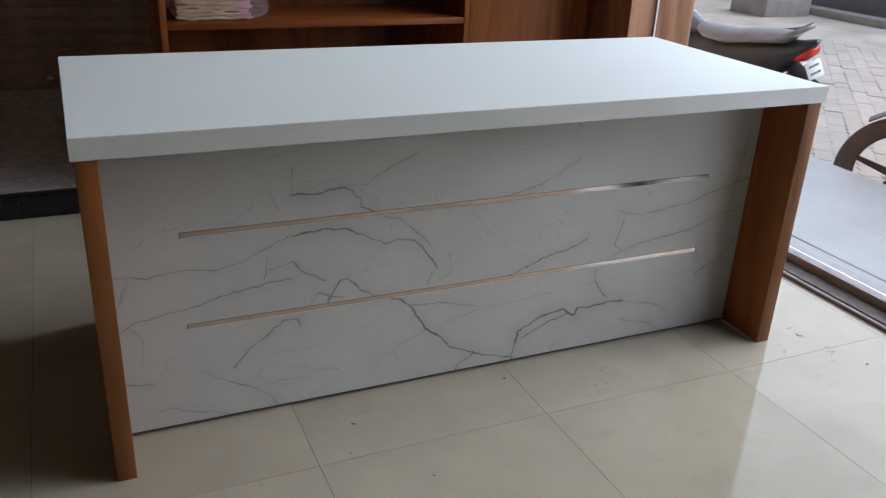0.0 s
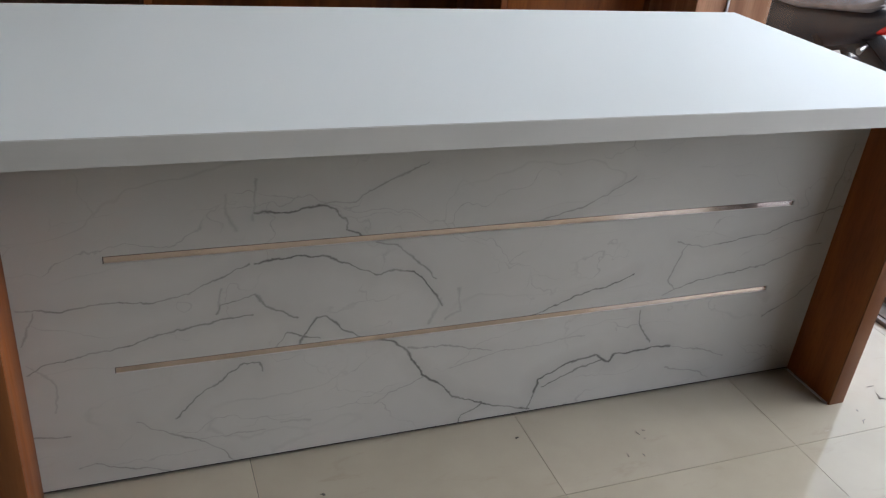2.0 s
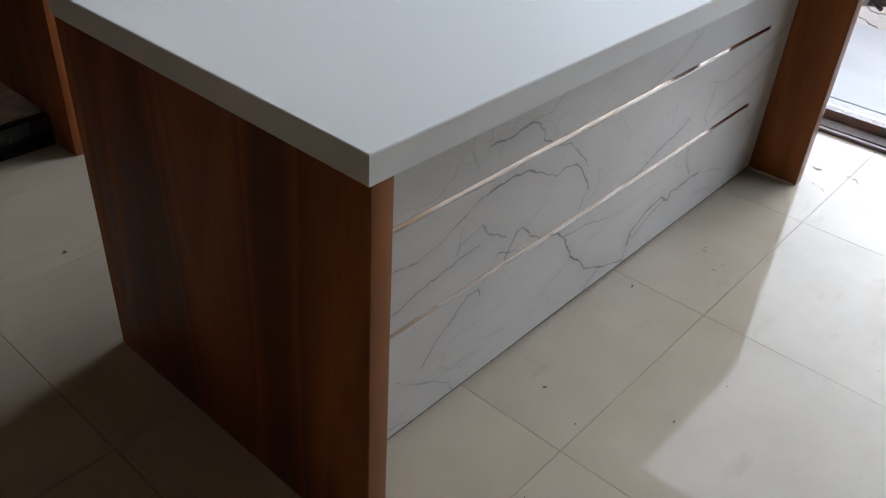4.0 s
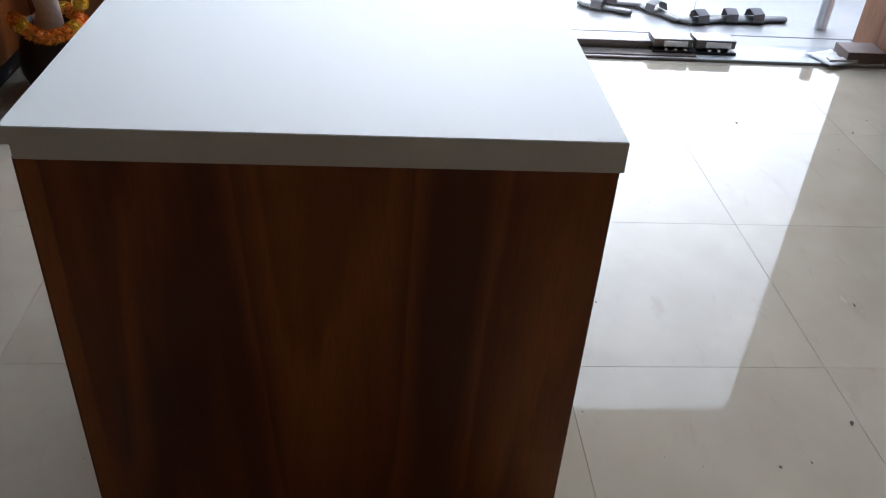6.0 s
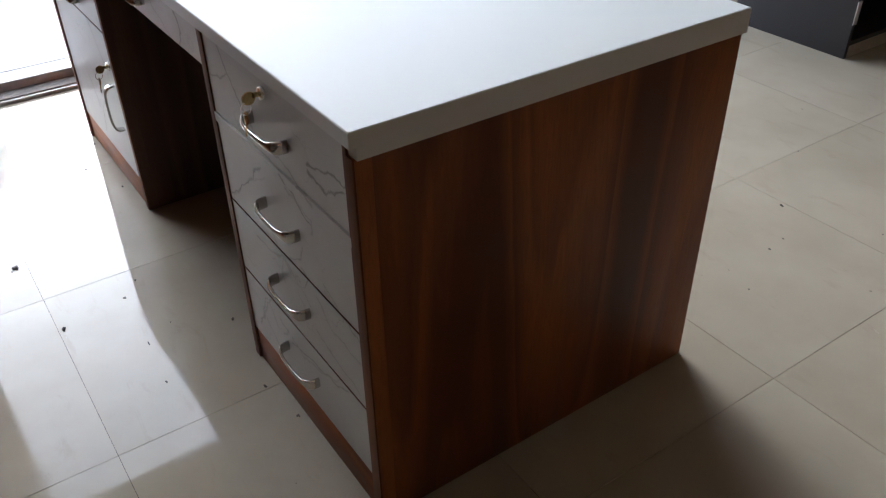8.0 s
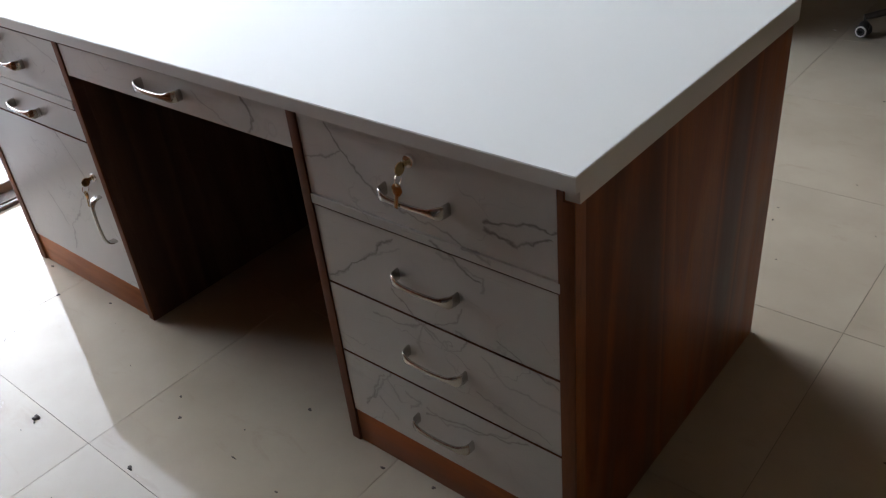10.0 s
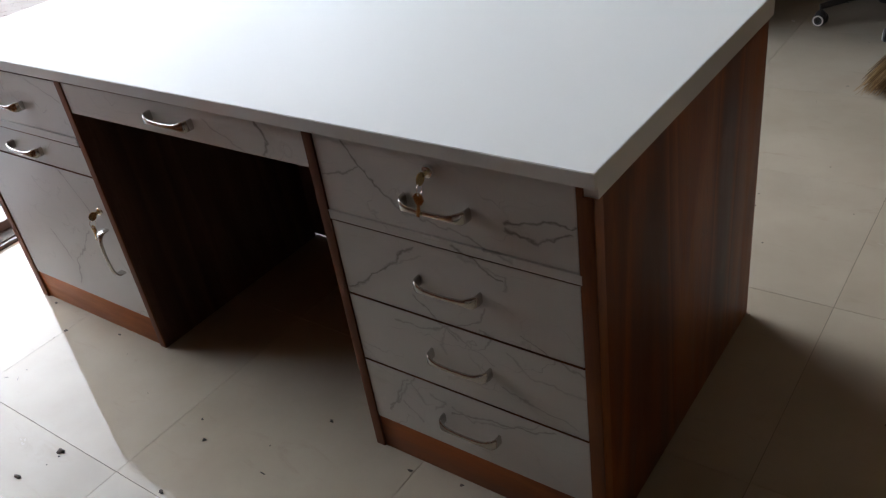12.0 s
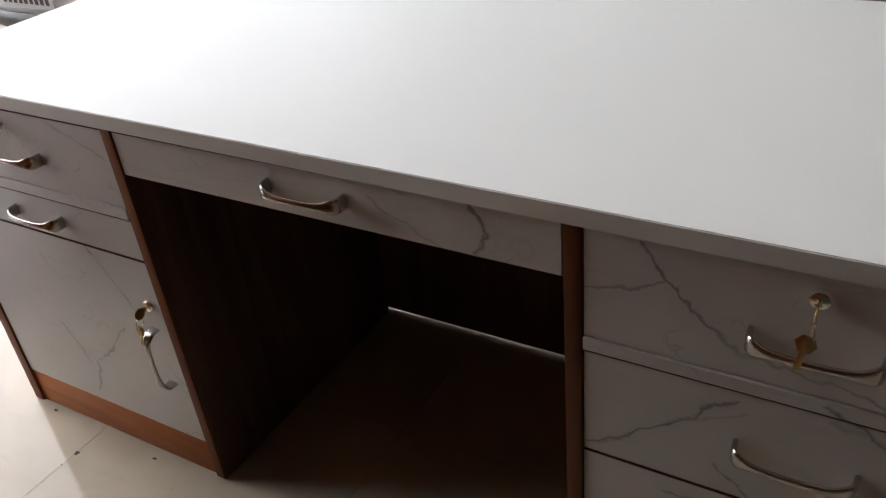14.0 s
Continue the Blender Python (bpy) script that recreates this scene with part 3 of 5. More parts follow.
# no recess is cut: a dark strip on the track gives the groove's shade
part("track_groove_shade", boxes((2.225, 2.285, -0.95, 1.288, 0.012, 0.016)), M_GROUT, window, "dark strip for the shaded track groove")
for y0, y1 in ((-0.94, -0.2695), (-0.2645, 1.292)):
    pane = part("pane", boxes((GLASS_X - 0.003, GLASS_X + 0.003, y0, y1, 0.047, 2.235)), M_GLASS, window, "clear glass pane")
    pane.visible_shadow = False
part("glass_joint", boxes((GLASS_X - 0.004, GLASS_X + 0.004, -0.2693, -0.2647, 0.047, 2.235)), M_BLACKPL, window, "dark silicone joint between panes")

# patch fittings at the free edge of the glass
for y0, y1 in ((-0.94, -0.78), (-1.12, -0.955)):
    fitting = thing("patch_fitting", (2.27, y0, 0.012), "dark grey metal patch fitting at the foot of the glass door", "door hardware", "patch fittings")
    part("body", boxes((0.0, 0.09, 0, y1 - y0, 0.020, 0.055), bevel=0.004), M_ALU_DARK, fitting)
    part("cover", boxes((-0.006, 0.001, 0.02, y1 - y0 - 0.04, 0.026, 0.048), bevel=0.002), M_ALU, fitting, "brushed cover plate")
    part("foot", boxes((-0.015, 0.095, -0.004, y1 - y0 + 0.004, 0.0, 0.012), bevel=0.002), M_BLACKPL, fitting, "black foot plate")
    for k in range(3):
        part("screw", lathe(bmesh.new(), [(0.006, -0.008), (0.006, 0.004)], 10, (-0.006, 0.03 + 0.04 * k, 0.016), "x"), M_CHROME, fitting)
M_BLOCK = plain("worn_brown_wood_block", (0.16, 0.115, 0.095), 0.6, var=0.2, scale=12)
block = thing("door_stop_block", (2.22, -1.70, 0.012), "brown wooden block at the foot of the column", "door stop")
part("body", boxes((0, 0.12, -0.03, 0.13, 0, 0.045), bevel=0.004), M_BLOCK, block)
part("cap", boxes((-0.004, 0.03, 0.08, 0.20, 0.0, 0.014), bevel=0.002), M_WHITEPL, block, "white plastic strip")
sheet = bmesh.new()
bmesh.ops.create_grid(sheet, x_segments=8, y_segments=8, size=0.5)
for v in sheet.verts:
    v.co = Vector((v.co.x * 0.14, v.co.y * 0.15, 0.004 + 0.012 * abs(noise.noise(v.co * 4))))
scrap = thing("paper_scrap", (2.26, -1.53, 0.012, 0, 0, 20), "crumpled white paper lying on the door sill", "paper")
ob = part("sheet", sheet, M_PAPER, scrap)
ob.modifiers.new("thick", "SOLIDIFY").thickness = 0.001

# raised granite floor in front of the shutter
step = thing("step", (0, 0, 0), "dark granite raised floor with a polished black front edge", "step", kind="structure")
part("slab", boxes((-3.0, 0.333, 1.69, 1.975, 0.0, 0.092), (-3.0, 0.638, 1.975, 3.02, 0.0, 0.092)), M_GRANITE, step, "worn dark grey granite")
part("nosing", boxes((-3.0, 0.330, 1.655, 1.69, 0.0, 0.094), bevel=0.004), M_GRANITE_EDGE, step, "polished black edge")
part("threshold", boxes((-3.0, 0.638, 3.02, 3.42, 0.0, 0.10), bevel=0.004), M_GRANITE, step)


def shutter():
    s = thing("roller_shutter", (-3.0, 3.36, 0.10), "closed brown painted steel roller shutter", "shutter")
    part("bottom_rail", boxes((0.02, 3.62, -0.02, 0.03, 0.0, 0.14), bevel=0.006), M_SHUTTER, s)
    part("lip", boxes((0.02, 3.62, -0.035, 0.0, 0.0, 0.018), bevel=0.004), M_SHUTTER, s)
    profile = [(0.0, 0.000), (0.0, 0.008), (-0.014, 0.014), (-0.020, 0.037), (-0.014, 0.060), (0.0, 0.067), (0.0, 0.072)]
    bm = bmesh.new()
    for (y0, z0), (y1, z1) in zip(profile, profile[1:]):
        bm.faces.new([bm.verts.new(p) for p in ((0.02, y0, z0), (3.62, y0, z0), (3.62, y1, z1), (0.02, y1, z1))])
    bm.faces.new([bm.verts.new(p) for p in ((0.02, 0.004, 0), (3.62, 0.004, 0), (3.62, 0.004, 0.072), (0.02, 0.004, 0.072))])
    bmesh.ops.remove_doubles(bm, verts=bm.verts, dist=0.0005)
    first = part("slat", bm, M_SHUTTER, s)
    first.location.z = 0.14
    for i in range(1, 32):
        piece("slat", first.data, s, pose(0, 0, 0.14 + 0.072 * i))
    knob = bmesh.new()
    lathe(knob, [(0.012, 0.0), (0.012, -0.02), (0.02, -0.024), (0.02, -0.034), (0.008, -0.038)], 14, (2.935, -0.02, 0.055), "y")
    part("latch", knob, M_CHROME, s, "worn metal latch")
    return s


shutter()


# ---------------------------------------------------------------- desk
L, D, H = 1.829, 0.757, 0.760


def bow_handle(parent, where, rot=0.0):
    """A flat chrome bow handle on a front that faces +y, its feet 120 mm apart."""
    c, s = math.cos(rot), math.sin(rot)
    pts, a, b = [], [], []
    half = ((0.0620, 0.0, 0.0112, 0.0034), (0.0617, 0.008, 0.0112, 0.0034), (0.0605, 0.0150, 0.0112, 0.0034), (0.0565, 0.0202, 0.0110, 0.0033), (0.0505, 0.0232, 0.0092, 0.0031),
            (0.0440, 0.0250, 0.0068, 0.0030), (0.0350, 0.0262, 0.0053, 0.0030), (0.0200, 0.0272, 0.0045, 0.0030), (0.0, 0.0276, 0.0042, 0.0030))
    for u, v, wa, wb in [(-k[0], *k[1:]) for k in half] + list(half[-2::-1]):
        pts.append((where[0] + u * c, where[1] + v, where[2] + u * s))
        a.append(wa)
        b.append(wb)
    return part("handle", sweep(bmesh.new(), pts, (-s, 0, c), a, b, 16, square=0.7), M_SATIN, parent, "satin chrome bow handle")


def lock_with_keys(parent, where, hang):
    """A cam lock with a key in it and a second key that hangs from its ring."""
    x, y, z = where
    bm = bmesh.new()
    lathe(bm, [(0.011, 0.0), (0.011, 0.004), (0.0095, 0.007), (0.006, 0.008)], 20, (x, y, z), "y")
    part("lock", bm, M_CHROME, parent, "chrome drawer lock")
    bm = bmesh.new()
    box(bm, x - 0.001, x + 0.001, y + 0.006, y + 0.018, z - 0.004, z + 0.004)
    lathe(bm, [(0.010, -0.001), (0.011, 0.0), (0.010, 0.001)], 16, (x, y + 0.024, z - 0.003), "x")
    part("key", bm, M_BRASS if hang > 0 else M_CHROME, parent, "small metal key in the lock")
    bm = bmesh.new()
    torus(bm, (x, y + 0.030, z - 0.018), (1, 0.3, 0), 0.010, 0.0009, 20, 6)
    part("key_ring", bm, M_CHROME, parent)
    bm = bmesh.new()
    sweep(bm, [(x + 0.002, y + 0.030, z - 0.026), (x + 0.004, y + 0.031, z - 0.034), (x + 0.005, y + 0.032, z - 0.044)], (1, 0, 0.2), [0.006, 0.011, 0.006], 0.0012, 14)
    sweep(bm, [(x + 0.005, y + 0.032, z - 0.043), (x + 0.009, y + 0.033, z - 0.066)], (1, 0, 0.2), 0.0035, 0.001, 8)
    part("spare_key", bm, M_BRASS, parent, "brass spare key hanging from the ring")


desk = thing("reception_desk", (0, 0, 0), "white-topped office desk with walnut sides and a veined marble-look front", "desk")
bm = bmesh.new()
outline = ((0, 0.717), (0, H), (D, H), (D, 0.7360), (0.7225, 0.7360), (0.7225, 0.717))
rings = [[bm.verts.new((x, y, z)) for y, z in outline] for x in (0.0, L)]
for k in range(6):
    bm.faces.new((rings[0][k], rings[0][(k + 1) % 6], rings[1][(k + 1) % 6], rings[1][k]))
bm.faces.new(rings[0])
bm.faces.new(rings[1][::-1])
bmesh.ops.bevel(bm, geom=[e for e in bm.edges if all(v.co.z > H - 0.001 for v in e.verts)], offset=0.0012, segments=2, affect="EDGES")
for v in bm.verts:
    if v.co.y > 0.745:
        v.co.y -= 0.010 * v.co.x / L
top = part("tabletop", bm, M_TOP, desk, "white laminate top with a pale edge band")
top.data.materials.append(M_EDGE)
for f in top.data.polygons:
    if abs(f.normal.z) < 0.3:
        f.material_index = 1
for x0 in (0.0, L - 0.022):
    part("end_edge", boxes((x0, x0 + 0.022, 0.7227, 0.7465, 0.717, 0.7358)), M_EDGE, desk, smooth=False)
for x0, x1 in ((0.006, 0.046), (1.7745, 1.8205)):
    n0, n1 = (x0, x0 + 0.0265) if x0 < 1 else (1.7935, x1)
    h0, h1 = (0.0223, n1) if x0 < 1 else (n0, L - 0.0223)
    end = part("end_panel", boxes((x0, x1, 0.0065, 0.7222, 0.0, 0.7168), bevel=0.0012), M_WOOD_Z, desk, "walnut laminate end panel")
    part("back_lip", boxes((n0, n1, 0.7222, 0.7475, 0.0, 0.7168), (h0, h1, 0.7232, 0.7475, 0.7169, 0.7357)), M_WOOD_Z, end, smooth=False)
    part("edge_band", boxes((x0 + 0.0006, x1 - 0.0006, 0.0032, 0.0063, 0.0005, 0.7165), bevel=0.0008), M_WOOD_EDGE, end, "orange-brown edge band")
    part("edge_band", boxes((n0 + 0.0004, n1 - 0.0004, 0.7477, 0.7510, 0.0005, 0.7165), bevel=0.0008), M_BAND, end, "dark red-brown edge band")
    part("edge_band", boxes((h0 + 0.0004, h1 - 0.0004, 0.7477, 0.7505, 0.7168, 0.7355)), M_BAND, end, "dark red-brown edge band")

part("foot_strip", boxes((1.7710, 1.7742, 0.008, 0.150, 0.0, 0.005)), M_WHITEPL, desk, "thin pale strip along the panel foot", smooth=False)



def sag_panel(bm):
    """The front and its strips sink a few millimetres towards the far end."""
    for v in bm.verts:
        if v.co.z < 0.6:
            v.co.z -= 0.0055 * v.co.x / L
    return bm


IN0, IN1 = 0.191, 1.622
XS, ZS = (0.0465, IN0, IN1, 1.7740), (0.0128, 0.2585, 0.2725, 0.4812, 0.4952, 0.7165)
bm = bmesh.new()
for i in range(3):
    for j in range(5):
        y = 0.1580 if i == 1 and j in (1, 3) else 0.1530
        bm.faces.new([bm.verts.new((x, y, z)) for x, z in ((XS[i], ZS[j]), (XS[i + 1], ZS[j]), (XS[i + 1], ZS[j + 1]), (XS[i], ZS[j + 1]))])
for j in (1, 3):
    rim = ((IN0, ZS[j]), (IN1, ZS[j]), (IN1, ZS[j + 1]), (IN0, ZS[j + 1]))
    for (xa, za), (xb, zb) in zip(rim, rim[1:] + rim[:1]):
        bm.faces.new([bm.verts.new(p) for p in ((xa, 0.1530, za), (xb, 0.1530, zb), (xb, 0.1580, zb), (xa, 0.1580, za))])
rim = ((XS[0], ZS[0]), (XS[3], ZS[0]), (XS[3], ZS[5]), (XS[0], ZS[5]))
for (xa, za), (xb, zb) in zip(rim, rim[1:] + rim[:1]):
    bm.faces.new([bm.verts.new(p) for p in ((xa, 0.1530, za), (xb, 0.1530, zb), (xb, 0.165, zb), (xa, 0.165, za))])
bm.faces.new([bm.verts.new((x, 0.165, z)) for x, z in rim])
bmesh.ops.remove_doubles(bm, verts=bm.verts, dist=0.0001)
sag_panel(bm)
front = part("front_panel", bm, M_MARBLE, desk, "white laminate with grey marble veins", smooth=False)
for z in (ZS[1], ZS[3]):
    part("inlay", sag_panel(boxes((IN0 + 0.0022, IN1 - 0.0005, 0.1551, 0.1578, z + 0.0003, z + 0.0122))), M_INLAY, front, "rose-gold metal inlay strip", smooth=False)
    # thin dark bead painted as the shadow of the groove's top and end lip
    part("groove_shade_line", sag_panel(boxes((IN0 + 0.0003, IN1 - 0.0005, 0.1538, 0.1578, z + 0.0124, z + 0.0138), (IN0 + 0.0003, IN0 + 0.0020, 0.1538, 0.1578, z + 0.0003, z + 0.0122))), M_GROOVE_SHADE, front, "dark brown line for the shade under the groove lip", smooth=False)
# black strip: raw panel edge together with the shade of the floor gap
part("foot_edge_shade", sag_panel(boxes((XS[0], XS[3], 0.1532, 0.1560, 0.0098, 0.0126))), M_GAP_SHADE, front, "dark raw edge and gap shade along the panel foot", smooth=False)
part("back_lining", boxes((0.0465, 1.7740, 0.1653, 0.1675, 0.0140, 0.7165)), M_LINING, desk, "walnut lining, darkened for the knee space shade")
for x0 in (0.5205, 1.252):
    dv = part("divider", boxes((x0, x0 + 0.022, 0.1680, 0.722, 0.0, 0.7168), (x0, x0 + 0.022, 0.7222, 0.7465, 0.0, 0.7358)), M_LINING, desk, "walnut divider, darkened for the knee space shade")
    part("edge_band", boxes((x0 + 0.0004, x0 + 0.0216, 0.7467, 0.7500, 0.0005, 0.7355), bevel=0.0008), M_BAND, dv, "dark red-brown edge band")

# pedestals: carcass backs, plinths, rails
for x0, x1 in ((0.0465, 0.520), (1.2745, 1.7740)):
    part("plinth", boxes((x0 - (0.019 if x0 < 1 else 0), x1 + (0.0275 if x0 > 1 else 0), 0.727, 0.745, 0.0, 0.0885), bevel=0.001), M_PLINTH, desk, "walnut plinth board")
    # solid block coloured black so the slits between fronts look shaded
    part("carcass", boxes((x0, x1, 0.1805, 0.7220, 0.10, 0.7165)), M_GAP_SHADE, desk, "carcass behind the fronts, blackened for the shade in the gaps", smooth=False)


def drawer_front(name, x0, x1, z0, z1, label):
    ob = part(name, boxes((x0 + 0.0012, x1 - 0.0012, 0.7225, 0.748, z0 + 0.0010, z1 - 0.0026), bevel=0.0007), M_DRAWER, desk, label, smooth=False)
    ob.data.materials.append(M_BAND)
    for f in ob.data.polygons:
        if abs(f.normal.z) > 0.9:
            f.material_index = 1
    return ob


A0, A1 = 0.0330, 0.520
d1 = drawer_front("drawer", A0, A1, 0.5865, 0.735, "marble-look drawer front with lock and keys")
part("rail", boxes((A0 - 0.004, A1 - 0.001, 0.7225, 0.7512, 0.5685, 0.5860), bevel=0.0008), M_DRAWER, desk, "narrow marble-look rail", smooth=False)
d2 = drawer_front("drawer", A0, A1, 0.4065, 0.5670, "marble-look drawer front")
d3 = drawer_front("drawer", A0, A1, 0.2465, 0.4055, "marble-look drawer front")
d4 = drawer_front("drawer", A0, A1, 0.0890, 0.2455, "marble-look drawer front")
for dd, z in ((d1, 0.646), (d2, 0.487), (d3, 0.326), (d4, 0.165)):
    bow_handle(dd, (0.278, 0.748, z))
lock_with_keys(d1, (0.281, 0.748, 0.708), 1)

B0, B1 = 1.2745, 1.7930
d5 = drawer_front("drawer", B0, B1, 0.5985, 0.735, "marble-look drawer front with lock and keys")
part("rail", boxes((B0 + 0.001, B1 + 0.004, 0.7225, 0.7512, 0.5785, 0.5980), bevel=0.0008), M_DRAWER, desk, "narrow marble-look rail", smooth=False)
d6 = drawer_front("drawer", B0, B1, 0.4990, 0.5770, "shallow marble-look drawer front")
door = drawer_front("cabinet_door", B0, B1, 0.0890, 0.4980, "marble-look cabinet door with lock and keys")
bow_handle(d5, (1.513, 0.748, 0.655))
bow_handle(d6, (1.518, 0.748, 0.536))
bow_handle(door, (1.310, 0.748, 0.288), radians(90))
lock_with_keys(d5, (1.522, 0.748, 0.708), 0)
lock_with_keys(door, (1.300, 0.748, 0.405), 1)

d7 = drawer_front("keyboard_drawer", 0.543, 1.2515, 0.662, 0.7355, "shallow marble-look centre drawer")
bow_handle(d7, (0.897, 0.748, 0.701))
part("drawer_tray", boxes((0.56, 1.245, 0.26, 0.722, 0.676, 0.688), (0.56, 0.572, 0.26, 0.722, 0.688, 0.715), (1.233, 1.245, 0.26, 0.722, 0.688, 0.715)), M_WOOD_X, d7, "dark wooden tray", smooth=False)


# ---------------------------------------------------------------- shelf unit
def shelf_unit():
    u = thing("wall_shelf_unit", (0.335, 1.55, 0), "tall brown laminate shelf unit, partly open, against the wall", "shelf unit")
    W, DEP, TALL = 1.775, 0.42, 2.2
    part("side_panel", boxes((0.0, 0.022, 0, DEP, 0, TALL), bevel=0.001), M_UNIT, u)
    part("side_panel", boxes((1.172, 1.194, 0, DEP, 0, TALL), bevel=0.001), M_UNIT, u)
    part("side_panel", boxes((W - 0.02, W, 0, DEP, 0, TALL), bevel=0.001), M_UNIT, u)
    part("back_panel", boxes((0.022, 1.172, DEP - 0.018, DEP - 0.006, 0.06, TALL)), M_UNIT, u)
    part("plinth", boxes((0.023, 1.171, 0.03, 0.048, 0, 0.07)), M_UNIT_X, u)
    for z in (0.07, 0.386, 0.700, 1.05, 1.40, 1.75, 2.178):
        part("shelf", boxes((0.0225, 1.1715, 0.004, DEP - 0.019, z - 0.016, z + 0.008), bevel=0.001), M_UNIT_X, u)
    for z0, z1 in ((0.075, 1.10), (1.104, TALL)):
        part("door", boxes((1.197, W - 0.0225, 0.002, 0.020, z0, z1), bevel=0.001), M_UNIT, u, "plain brown laminate door")
    # solid black block painted as the unlit inside behind the doors
    part("cavity_shade", boxes((1.1945, W - 0.0205, 0.022, DEP - 0.01, 0.0, TALL)), M_GAP_SHADE, u, smooth=False)
    return u


shelf_unit()

# wrapped bundle on the shelf
bundle = thing("wrapped_bundle", (0.385, 1.60, 0.7085), "clear plastic-wrapped stack of tan and pink folded cloth on a shelf", "packet")
for n in range(5):
    bm = bmesh.new()
    box(bm, 0.012 + 0.004 * (n % 2), 0.285 - 0.006 * (n % 3), 0.004, 0.195, 0.002 + 0.0135 * n, 0.0145 + 0.0135 * n, 0.005)
    bmesh.ops.subdivide_edges(bm, edges=[e for e in bm.edges if abs(e.verts[0].co.x - e.verts[1].co.x) > 0.1], cuts=14)
    for v in bm.verts:
        v.co.z += 0.007 * noise.noise(Vector((v.co.x * 22, v.co.y * 9, n * 3.1)))
    part("folded_cloth", bm, M_BUNDLE, bundle, "tan and pink folded cloth")
bm = bmesh.new()
bmesh.ops.create_icosphere(bm, subdivisions=5, radius=1.0)
for v in bm.verts:
    d = v.co.normalized()
    q = Vector((abs(d.x) ** 0.45 * math.copysign(1, d.x), abs(d.y) ** 0.45 * math.copysign(1, d.y), abs(d.z) ** 0.5 * math.copysign(1, d.z)))
    crease = noise.noise(Vector((d.x * 3.0, d.y * 9, d.z * 9)))
    v.co = Vector((0.170 + q.x * 0.180, 0.10 + q.y * 0.118, 0.041 + q.z * 0.041 * (1 - 0.25 * max(0, d.x) ** 3))) + d * 0.012 * crease
    v.co.z = max(v.co.z, 0.0005)
part("wrapping", bm, M_FILM_PINK, bundle, "crinkled clear plastic wrapping")


# ---------------------------------------------------------------- pot with marigolds, bag
def flower(bm, c, r, seed):
    rnd = random.Random(seed)
    blob(bm, c, (r * 0.8, r * 0.8, r * 0.7), 0.25, 5, 2, seed)
    for _ in range(70):
        d = Vector((rnd.gauss(0, 1), rnd.gauss(0, 1), rnd.gauss(0, 1))).normalized()
        o = d.orthogonal().normalized()
        w = d.cross(o)
        p = Vector(c) + d * r * 0.72
        q = Vector(c) + d * r * rnd.uniform(0.92, 1.04)
        s = r * 0.24
        bm.faces.new([bm.verts.new(x) for x in (p - o * s * 0.6, p + o * s * 0.6, q + o * s + w * s * 0.5, q - o * s - w * s * 0.5)])


pot = thing("flower_pot", (1.80, 1.385, 0), "dark bronze pot hung with an orange marigold garland", "pot")
bm = bmesh.new()
lathe(bm, [(0.070, 0.0), (0.090, 0.01), (0.108, 0.06), (0.110, 0.11), (0.096, 0.165), (0.085, 0.195), (0.095, 0.215), (0.09, 0.22), (0.078, 0.21), (0.07, 0.18)], 32)
part("pot", bm, M_POT, pot)
bm = bmesh.new()
sweep(bm, [(0.0, 0, 0.19), (0.01, -0.005, 0.26), (0.0, 0.0, 0.33), (-0.012, 0.004, 0.42)], (1, 0, 0), [0.055, 0.040, 0.044, 0.05], [0.05, 0.036, 0.04, 0.045], 18)
part("cloth_wrap", bm, M_CLOTH, pot, "beige cloth wrapped neck")
garland = []
for i in range(22):
    a = math.radians(150 + i * 360 / 22)
    garland.append((0.096 * math.cos(a), 0.096 * math.sin(a), 0.216 - 0.016 * math.sin(a * 2) + 0.010 * math.cos(3 * a)))
for k in range(4):
    garland.append((-0.006 + 0.004 * k, -0.117 - 0.004 * math.sin(k), 0.126 - 0.033 * k))
for k in range(3):
    garland.append((0.075 - 0.02 * k, -0.085 - 0.008 * k, 0.258 + 0.008 * k))
for i, c in enumerate(garland):
    bm = bmesh.new()
    flower(bm, c, 0.027, i + 1)
    part("marigold", bm, M_MARIGOLD if i % 6 and i < 26 else M_MARIGOLD_Y, pot, smooth=False)

bag = thing("plastic_bag", (2.14, 1.11, 0), "tied clear plastic bag of pink and dark scraps on the floor", "bag")
bm = bmesh.new()
for i, (x, y, z, r) in enumerate(((-0.02, 0.05, 0.06, 0.055), (0.05, -0.05, 0.06, 0.055), (-0.03, -0.03, 0.05, 0.045), (0.04, 0.06, 0.06, 0.05))):
    blob(bm, (x, y, z), (r, r * 1.1, r * 0.8), 0.3, 4, 2, i)
part("contents", bm, M_DARKWALL, bag, "dark scraps")
bm = bmesh.new()
for i, (x, y, z, r) in enumerate(((0.0, 0.02, 0.145, 0.06), (-0.03, -0.04, 0.13, 0.045), (0.04, 0.03, 0.20, 0.05))):
    blob(bm, (x, y, z), (r, r * 1.1, r * 0.8), 0.3, 4, 2, i + 7)
part("contents", bm, plain("pink_scraps", (0.55, 0.24, 0.20), 0.6, var=0.3), bag, "pink and orange scraps")
bm = bmesh.new()
blob(bm, (0, 0, 0.13), (0.105, 0.13, 0.15), 0.22, 3.0, 4, 5.0, flat=0.002)
for v in bm.verts:
    if v.co.z > 0.20:
        k = 1 - 0.75 * min(1, (v.co.z - 0.20) / 0.09)
        v.co.x, v.co.y, v.co.z = v.co.x * k, v.co.y * k, v.co.z * 1.12
part("film", bm, M_FILM, bag, "crumpled clear plastic")

